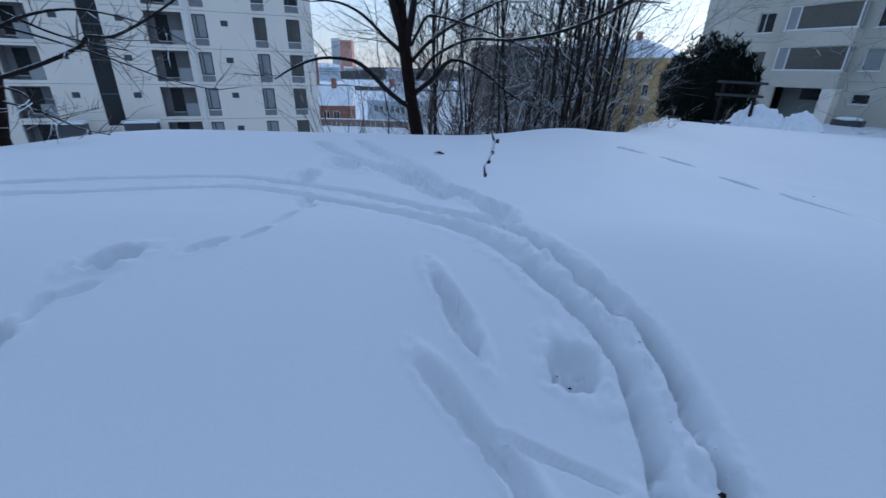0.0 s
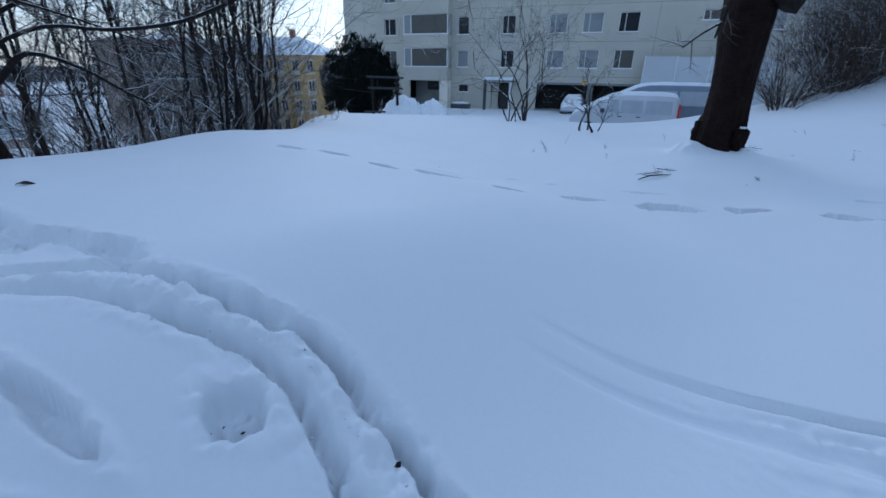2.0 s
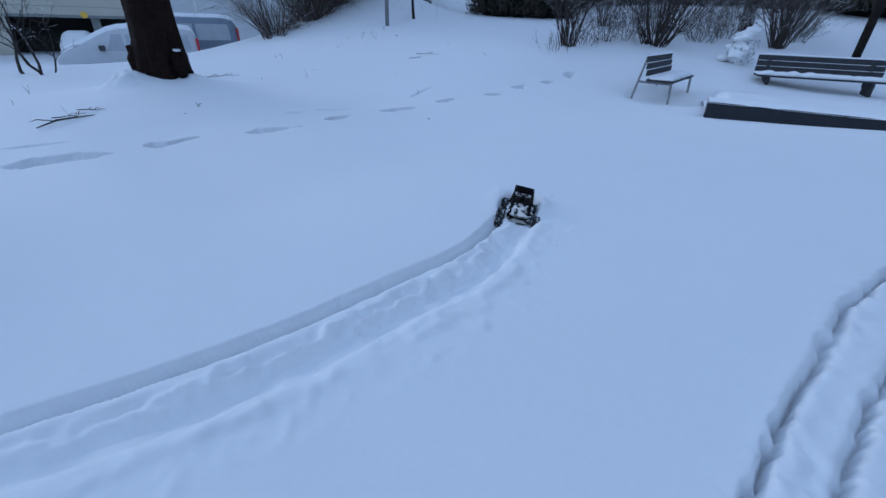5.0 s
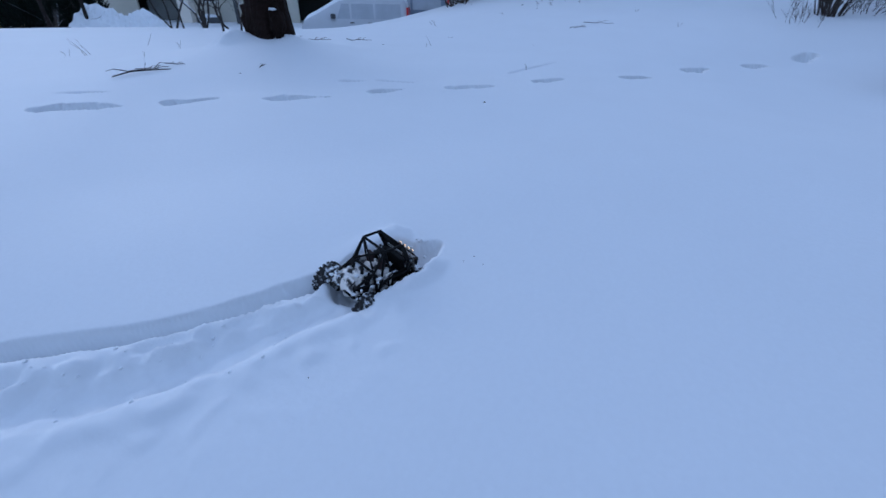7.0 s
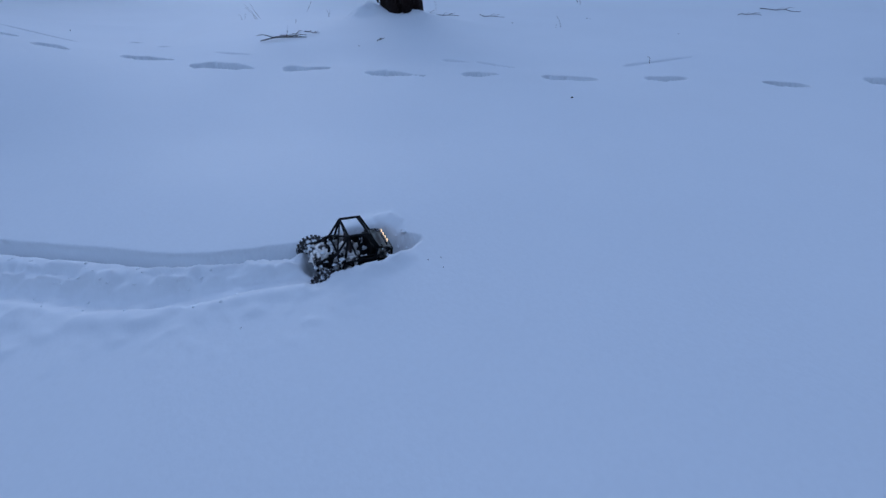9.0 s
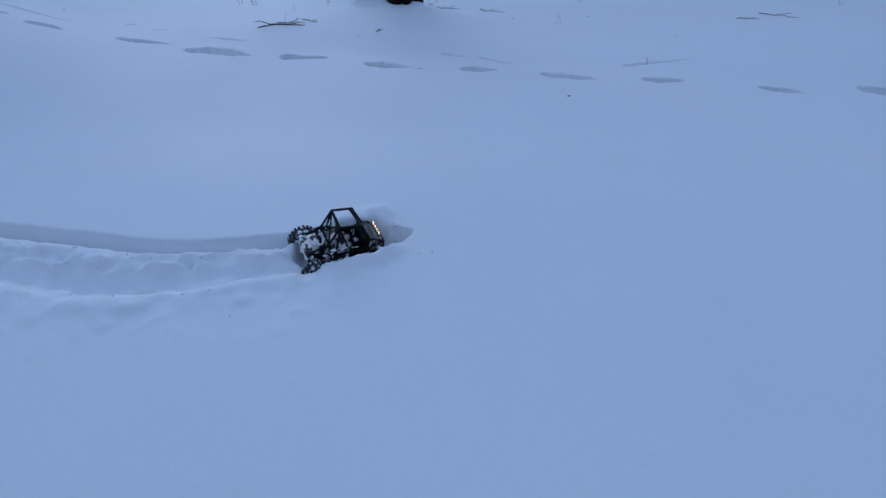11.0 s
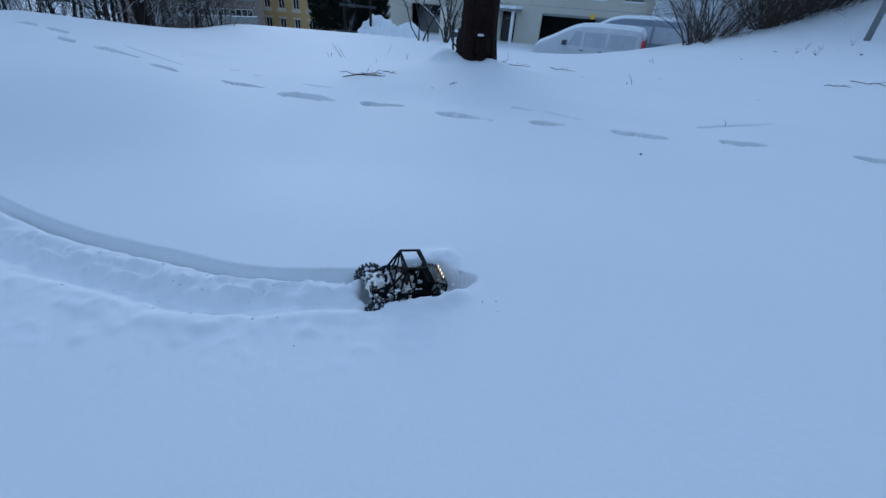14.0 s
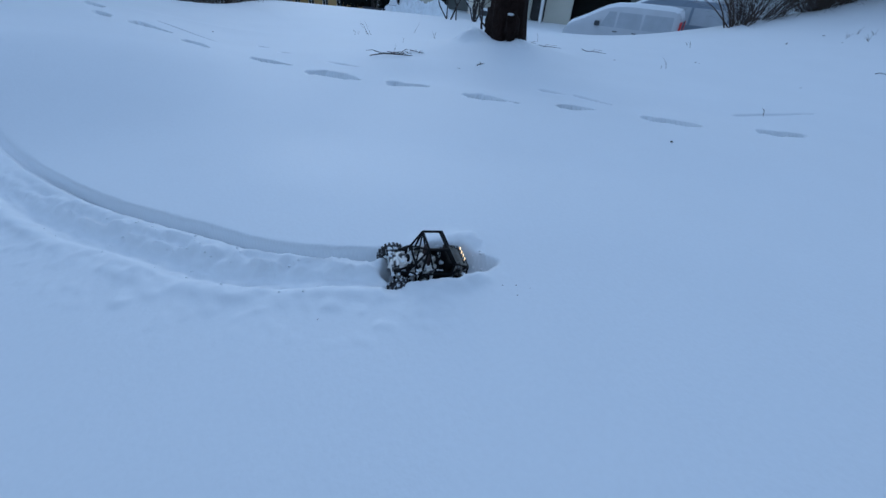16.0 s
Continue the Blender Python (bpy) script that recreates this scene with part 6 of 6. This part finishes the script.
# ---- the yard ----
RACK = thing("carpet_rack", "dark weathered wooden carpet-beating rack with snowy bars", "rack", Matrix.Translation((0, 0, 0)))
ra, rb = Vector(spot(15.35, 22.2)), Vector(spot(14.0, 22.75))
for q in (ra, rb):
    bm = bmesh.new()
    box(bm, q.x - 0.06, q.y - 0.06, q.z - 0.3, q.x + 0.06, q.y + 0.06, q.z + 2.0, 0.01)
    part("post", bm, BARK, RACK)
for dz, over in ((2.05, 0.35), (1.45, 0.3), (0.12, 0.6)):
    bm = bmesh.new()
    d = (rb - ra).normalized() * over
    tube(bm, [ra - d + Vector((0, -0.08, dz)), rb + d + Vector((0, -0.08, dz))], [0.06, 0.06], 8)
    part("bar", bm, WOOD_GREY, RACK)
PILE = thing("snow_pile", "ploughed heap of lumpy snow in the yard", "snow pile")
bm = bmesh.new()
rows = []
for i in range(71):
    u = -1.15 + 2.3 * i / 70
    row = []
    for j in range(31):
        v = -1.7 + 3.4 * j / 30
        cx, cy, _ = polar(-37.1 - 4.1 * u, 28 + v)
        h = max(1.15 * (1 - ((u + 0.42) / 0.7) ** 2), 0.95 * (1 - ((u - 0.5) / 0.5) ** 2), -0.3) * (1 - (v / 1.6) ** 2)
        h += 0.4 * abs(noise.noise((u * 3.9, v * 1.9, 3))) + 0.24 * abs(noise.noise((u * 9, v * 4.5, 8))) - 0.16
        row.append(bm.verts.new((cx, cy, height(cx, cy) + max(h, -0.25))))
    rows.append(row)
for p, q in zip(rows, rows[1:]):
    for j in range(30):
        bm.faces.new((p[j], p[j + 1], q[j + 1], q[j]))
part("mound", bm, SNOW_LUMP, PILE)


def loft(bm, sections):
    """Skin over closed cross-sections of equal point counts."""
    rings = [[bm.verts.new(p) for p in s] for s in sections]
    n = len(rings[0])
    for a, b in zip(rings, rings[1:]):
        for k in range(n):
            bm.faces.new((a[k], a[(k + 1) % n], b[(k + 1) % n], b[k]))
    bm.faces.new(list(reversed(rings[0])))
    bm.faces.new(rings[-1])
    return bm


def van(at, turn, label, paint, size=(4.6, 1.85, 1.85), name="parked_van"):
    """Front at +x, on wheels."""
    L, W, H = size
    ob = thing(name, label, "van" if "van" in name else "car", Matrix.Translation(at) @ Matrix.Rotation(radians(turn), 4, "Z"))
    side_x = (0.0, 0.012, 0.04, 0.1, 0.2, 0.45, 0.56, 0.64, 0.72, 0.8, 0.86, 0.94, 0.98, 1.0)
    side_z = (0.8, 0.92, 0.97, 0.995, 1.0, 1.0, 0.985, 0.93, 0.83, 0.73, 0.66, 0.57, 0.5, 0.4)
    half = W / 2

    def roof_at(f):
        return H * float(np.interp(f, side_x, side_z))

    def wide_at(f, z):
        """Half the width at a height: straight to the belt, then leaning in."""
        nose = 1 - 0.12 * max(0, (f - 0.86) / 0.14) ** 2 - 0.04 * max(0, 0.05 - f) / 0.05
        return half * nose * (1 - 0.2 * max(0, z / H - 0.52) / 0.48)

    bm = bmesh.new()
    secs = []
    for f in np.linspace(0, 1, 34):
        top = roof_at(f)
        low = 0.28 + 0.1 * max(0, (f - 0.93) / 0.07)
        zs = [low, low + 0.12] + [low + 0.12 + (top - 0.09 - low - 0.12) * k / 4 for k in (1, 2, 3, 4)] + [top - 0.03]
        right = [(f * L, -wide_at(f, z) * (0.95 if k == 0 else 0.93 if k == 6 else 1), z) for k, z in enumerate(zs)] + [(f * L, -wide_at(f, top) * 0.8, top), (f * L, -wide_at(f, top) * 0.4, top + 0.015)]
        secs.append(right + [(x, -y, z) for x, y, z in reversed(right)])
    loft(bm, secs)
    part("body", bm, paint, ob, smooth=True)
    for s in (-1, 1):
        for x in (0.19 * L, 0.81 * L):
            w = new("wheel")
            w.parent = ob
            bm = bmesh.new()
            bmesh.ops.create_cone(bm, cap_ends=True, segments=24, radius1=0.31, radius2=0.31, depth=0.2, matrix=pose(x, s * (half - 0.08), 0.31, 90, 0, 0))
            part("tyre", bm, RUBBER, w)
            bm = bmesh.new()
            bmesh.ops.create_cone(bm, cap_ends=True, segments=20, radius1=0.19, radius2=0.19, depth=0.03, matrix=pose(x, s * (half + 0.03), 0.31, 90, 0, 0))
            part("rim", bm, METAL_GREY, w)
        for f0, f1 in ((0.06, 0.3), (0.315, 0.52), (0.535, 0.66)):
            bm = bmesh.new()
            f2 = f1 - (0.05 if f1 > 0.6 else 0.0)
            z0, z1 = 0.56 * H, 0.86 * H
            out = [Vector((f0 * L, wide_at(f0, z0), z0)), Vector((f1 * L, wide_at(f1, z0), z0)), Vector((f2 * L, wide_at(f2, z1), z1)), Vector((f0 * L + 0.04, wide_at(f0, z1), z1))]
            near_side = [bm.verts.new((p.x, s * (p.y + 0.006), p.z)) for p in out]
            far_side = [bm.verts.new((p.x, s * (p.y - 0.02), p.z)) for p in out]
            bm.faces.new(near_side)
            bm.faces.new(list(reversed(far_side)))
            for k in range(4):
                bm.faces.new((near_side[k], far_side[k], far_side[(k + 1) % 4], near_side[(k + 1) % 4]))
            bmesh.ops.recalc_face_normals(bm, faces=bm.faces[:])
            part("side_window", bm, DUSTED, ob, "side window dusted with snow")
        bm = bmesh.new()
        box(bm, 0.67 * L, s * (half - 0.03), 0.56 * H, 0.71 * L, s * (half + 0.15), 0.66 * H, 0.03)
        part("mirror", bm, FRAME_DARK, ob)
        bm = bmesh.new()
        box(bm, -0.03, s * (half - 0.2), 0.46 * H, 0.06, s * (half - 0.004), 0.8 * H, 0.02)
        part("tail_lamp", bm, RED_LAMP, ob, "red tail lamp")
        for f in (0.33, 0.5):
            bm = bmesh.new()
            box(bm, f * L, s * (half - 0.01), 0.47 * H, (f + 0.04) * L, s * (half + 0.02), 0.49 * H, 0.004)
            part("door_handle", bm, FRAME_DARK, ob)
    bm = bmesh.new()
    box(bm, -0.015, -W * 0.33, 0.58 * H, 0.03, W * 0.33, 0.8 * H)
    part("rear_window", bm, PANE, ob)
    bm = bmesh.new()
    box(bm, -0.06, -half + 0.05, 0.34, 0.04, half - 0.05, 0.52, 0.03)
    part("bumper", bm, FRAME_DARK, ob)
    # one quilt of snow over roof, windscreen and bonnet
    bm = bmesh.new()
    n, m = 60, 16
    rows = []
    for i in range(n + 1):
        f = 0.006 + 0.985 * i / n
        top = roof_at(f)
        end = min(1.0, i / 2.0, (n - i) / 3.0)
        row = []
        for j in range(m + 1):
            v = -1 + 2 * j / m
            y = v * wide_at(f, top) * (0.97 + 0.02 * noise.noise((f * 14, v, at[0])))
            thick = (0.085 + 0.025 * noise.noise((f * 9, v * 2.0, at[0]))) * end * (1 - abs(v) ** 7) - 0.075 * abs(v) ** 7 + 0.01
            row.append(bm.verts.new((f * L, y, top + thick)))
        rows.append(row)
    for p, q in zip(rows, rows[1:]):
        for j in range(m):
            bm.faces.new((p[j], q[j], q[j + 1], p[j + 1]))
    part("snow_cover", bm, SNOW_LUMP, ob, "thick snow on roof and bonnet", True)
    return ob


turn = math.degrees(math.atan2(0.88, -0.47))
van((21.3, 8.45, -1.1), turn, "white van deep in snow with a red tail lamp", VAN_PAINT)
van((24.4, 8.0, -1.0), turn, "blue-grey van deep in snow beside the white one", VAN_BLUE, (5.7, 1.95, 2.15))
gm = RB.matrix_basis
p = gm @ Vector((-2.6, 1.1, -1.7))
van(tuple(p), math.degrees(math.atan2(-0.497, -0.868)), "pale car parked in the open garage bay", VAN_PAINT, (4.2, 1.75, 1.5), "parked_car")
GAR = thing("garage", "low grey garage with a blue door on the rise", "garage", Matrix.Translation(spot(29.5, -4.2)) @ Matrix.Rotation(radians(-90), 4, "Z"))
bm = bmesh.new()
box(bm, -4, 0.1, -1, 4, 5, 3.2)
part("wall", bm, CONCRETE, GAR)
bm = bmesh.new()
box(bm, -1.4, 0.0, -0.5, 1.4, 0.096, 2.3)
part("door", bm, VAN_BLUE, GAR, "blue garage door")
bm = bmesh.new()
box(bm, -4.3, -0.3, 3.2, 4.3, 5.3, 3.5, 0.08)
part("roof", bm, ROOF_SNOW, GAR)
# grit bin at the foot of the wall
BIN = thing("grit_bin", "low dark grit bin capped with snow", "bin", gm @ Matrix.Translation((-13.1, -1.1, -1.75)))
bm = bmesh.new()
box(bm, -0.9, -0.4, 0, 0.9, 0.4, 0.55, 0.08)
part("body", bm, FRAME_DARK, BIN)
bm = bmesh.new()
lump(bm, (0, 0, 0.58), (0.85, 0.42, 0.17), 3, 0.15, 1)
part("snow_cap", bm, SNOW_LUMP, BIN, smooth=True)

# ---- small things on the snow ----
STICK = thing("fallen_stick", "dark forked stick lying on the snow", "stick", Matrix.Translation(spot(5.34, 2.13, 0.0)))
bm = bmesh.new()
tube(bm, [(-0.24, 0.08, 0.0), (-0.08, 0.03, 0.03), (0.08, -0.02, 0.025), (0.24, -0.07, 0.015)], [0.005, 0.009, 0.008, 0.004], 6)
part("stem", bm, BARK, STICK)
for a, b, c in (((-0.1, 0.035, 0.03), (-0.2, 0.09, 0.06), (-0.27, 0.1, 0.05)), ((0.1, -0.02, 0.03), (0.2, 0.02, 0.07), (0.27, 0.08, 0.06)), ((0.02, 0.0, 0.03), (0.08, 0.05, 0.08), (0.11, 0.1, 0.12))):
    bm = bmesh.new()
    tube(bm, [a, b, c], [0.007, 0.005, 0.002], 5)
    part("side_shoot", bm, TWIG, STICK)


def stalk(x, y, tall, seed, label, fork=2, lean=0.5):
    r = random.Random(seed)
    ob = thing("dry_stalk", label, "plant", Matrix.Translation(spot(x, y, -0.03)), "stalks poking through the snow")
    for k in range(fork):
        bm = bmesh.new()
        a = r.uniform(0, 6.28)
        t = Vector((math.cos(a) * lean * tall, math.sin(a) * lean * tall, tall * r.uniform(0.6, 1.0)))
        tube(bm, [Vector((0.04 * k, 0, 0)), t * 0.5 + Vector((0.02, 0, 0.02)), t], [0.0026, 0.002, 0.001], 5)
        part("stem", bm, DRY, ob)
    return ob


for k, (x, y, tall, fork) in enumerate(((5.73, 4.25, 0.14, 2), (5.87, 4.08, 0.24, 3), (6.86, 4.44, 0.22, 1), (6.77, 3.61, 0.12, 2), (5.98, 3.12, 0.12, 1), (9.02, 3.63, 0.2, 1), (8.86, 0.86, 0.2, 1), (8.76, 0.9, 0.1, 1), (10.99, 1.87, 0.14, 2), (11.21, 2.08, 0.08, 3), (12.3, 0.97, 0.08, 3), (13.38, 0.55, 0.16, 3), (13.85, 0.57, 0.18, 3), (13.24, 0.18, 0.16, 4), (13.88, 0.33, 0.14, 3), (14.49, 0.05, 0.18, 4), (13.83, 0.03, 0.06, 2), (13.62, -0.34, 0.1, 2), (12.7, -1.6, 0.12, 2), (11.6, -2.4, 0.1, 2), (7.7, -0.95, 0.1, 1))):
    stalk(x, y, tall, 300 + k, "dry brown stalk poking through the snow", fork)


def lying_twig(x, y, length, turn, seed):
    """A thin crooked twig on the snow with one or two side shoots."""
    r = random.Random(seed)
    ob = thing("fallen_twig", "thin dark twig lying on the snow", "twig", Matrix.Translation(spot(x, y, 0.0)) @ Matrix.Rotation(radians(turn), 4, "Z"), "twigs round the old tree")
    pts = [Vector((length * (k / 5 - 0.5), 0.06 * length * r.gauss(0, 1), 0.008 + 0.03 * length * abs(r.gauss(0, 1)))) for k in range(6)]
    bm = bmesh.new()
    tube(bm, pts, [0.005, 0.005, 0.0045, 0.004, 0.003, 0.002], 5)
    part("stem", bm, BARK, ob)
    for k in (2, 3):
        bm = bmesh.new()
        tip = pts[k] + Vector((0.2 * length, r.choice((-1, 1)) * 0.16 * length, 0.06 * length))
        tube(bm, [pts[k], pts[k].lerp(tip, 0.5) + Vector((0, 0, 0.01)), tip], [0.003, 0.0024, 0.001], 5)
        part("side_shoot", bm, DRY, ob)
    return ob


for k, (x, y, length, turn) in enumerate(((8.9, 2.18, 0.4, -50), (7.57, 1.89, 0.4, -25), (7.7, 2.3, 0.45, 40), (11.47, -1.11, 0.5, -70), (11.03, -0.85, 0.35, -45), (5.7, 2.16, 0.22, -60), (5.5, 2.22, 0.3, -20), (6.04, 1.31, 0.14, 20))):
    lying_twig(x, y, length, turn, 500 + k)


def scrap(name, x, y, size, label, material, dz=0.0, seed=1):
    r = random.Random(seed)
    bm = bmesh.new()
    n = 7
    ring = [bm.verts.new((size * math.cos(2 * math.pi * k / n) * r.uniform(0.6, 1.1), size * 0.6 * math.sin(2 * math.pi * k / n) * r.uniform(0.6, 1.1), 0.25 * size * r.uniform(-1, 1))) for k in range(n)]
    mid = bm.verts.new((0, 0, size * 0.25))
    for k in range(n):
        bm.faces.new((ring[k], ring[(k + 1) % n], mid))
    bmesh.ops.solidify(bm, geom=bm.faces[:], thickness=0.12 * size)
    ob = tagged(part(name, bm, material, None, label), category="leaf" if "leaf" in name else "grit", group="scraps on the snow")
    ob.matrix_basis = Matrix.Translation(spot(x, y, dz)) @ Matrix.Rotation(r.uniform(0, 6), 4, "Z")
    return ob


scrap("dead_leaf", 0.908, 0.92, 0.02, "curled brown dead leaf in the wheel rut", LEAF, depth_at(0.908, 0.92) - height(0.908, 0.92) + 0.006, 1)
scrap("dead_leaf", -0.07, 4.4, 0.06, "dark dead leaf on the crest", LEAF, 0.015, 2)
for k, (x, y, s) in enumerate(((6.07, -1.08, 0.022), (5.78, 1.33, 0.02), (3.894, -1.847, 0.004), (3.937, -1.871, 0.0045), (3.972, -1.91, 0.002), (3.905, -1.917, 0.003), (3.69, 4.07, 0.02), (9.75, 0.99, 0.022), (9.74, 0.93, 0.018), (8.6, 1.53, 0.02), (9.44, -0.53, 0.015), (0.894, 1.291, 0.013), (0.9, 1.275, 0.009), (0.916, 1.188, 0.01), (0.833, 1.459, 0.008), (0.489, 1.393, 0.007), (0.539, 1.369, 0.011), (0.46, 1.321, 0.009), (0.496, 1.279, 0.009), (0.533, 1.287, 0.014), (0.54, 1.3, 0.01), (0.446, 1.374, 0.006), (0.517, 1.321, 0.01), (0.475, 1.3, 0.006), (3.26, -1.7, 0.004), (13.47, 0.9, 0.04), (13.75, -0.32, 0.04), (12.9, 0.4, 0.03))):
    pit = depth_at(x, y) - height(x, y) + 0.003 if x < 1 else 0.004
    scrap("grit", x, y, s, "dark speck of grit on the snow", SOIL, pit, 20 + k)
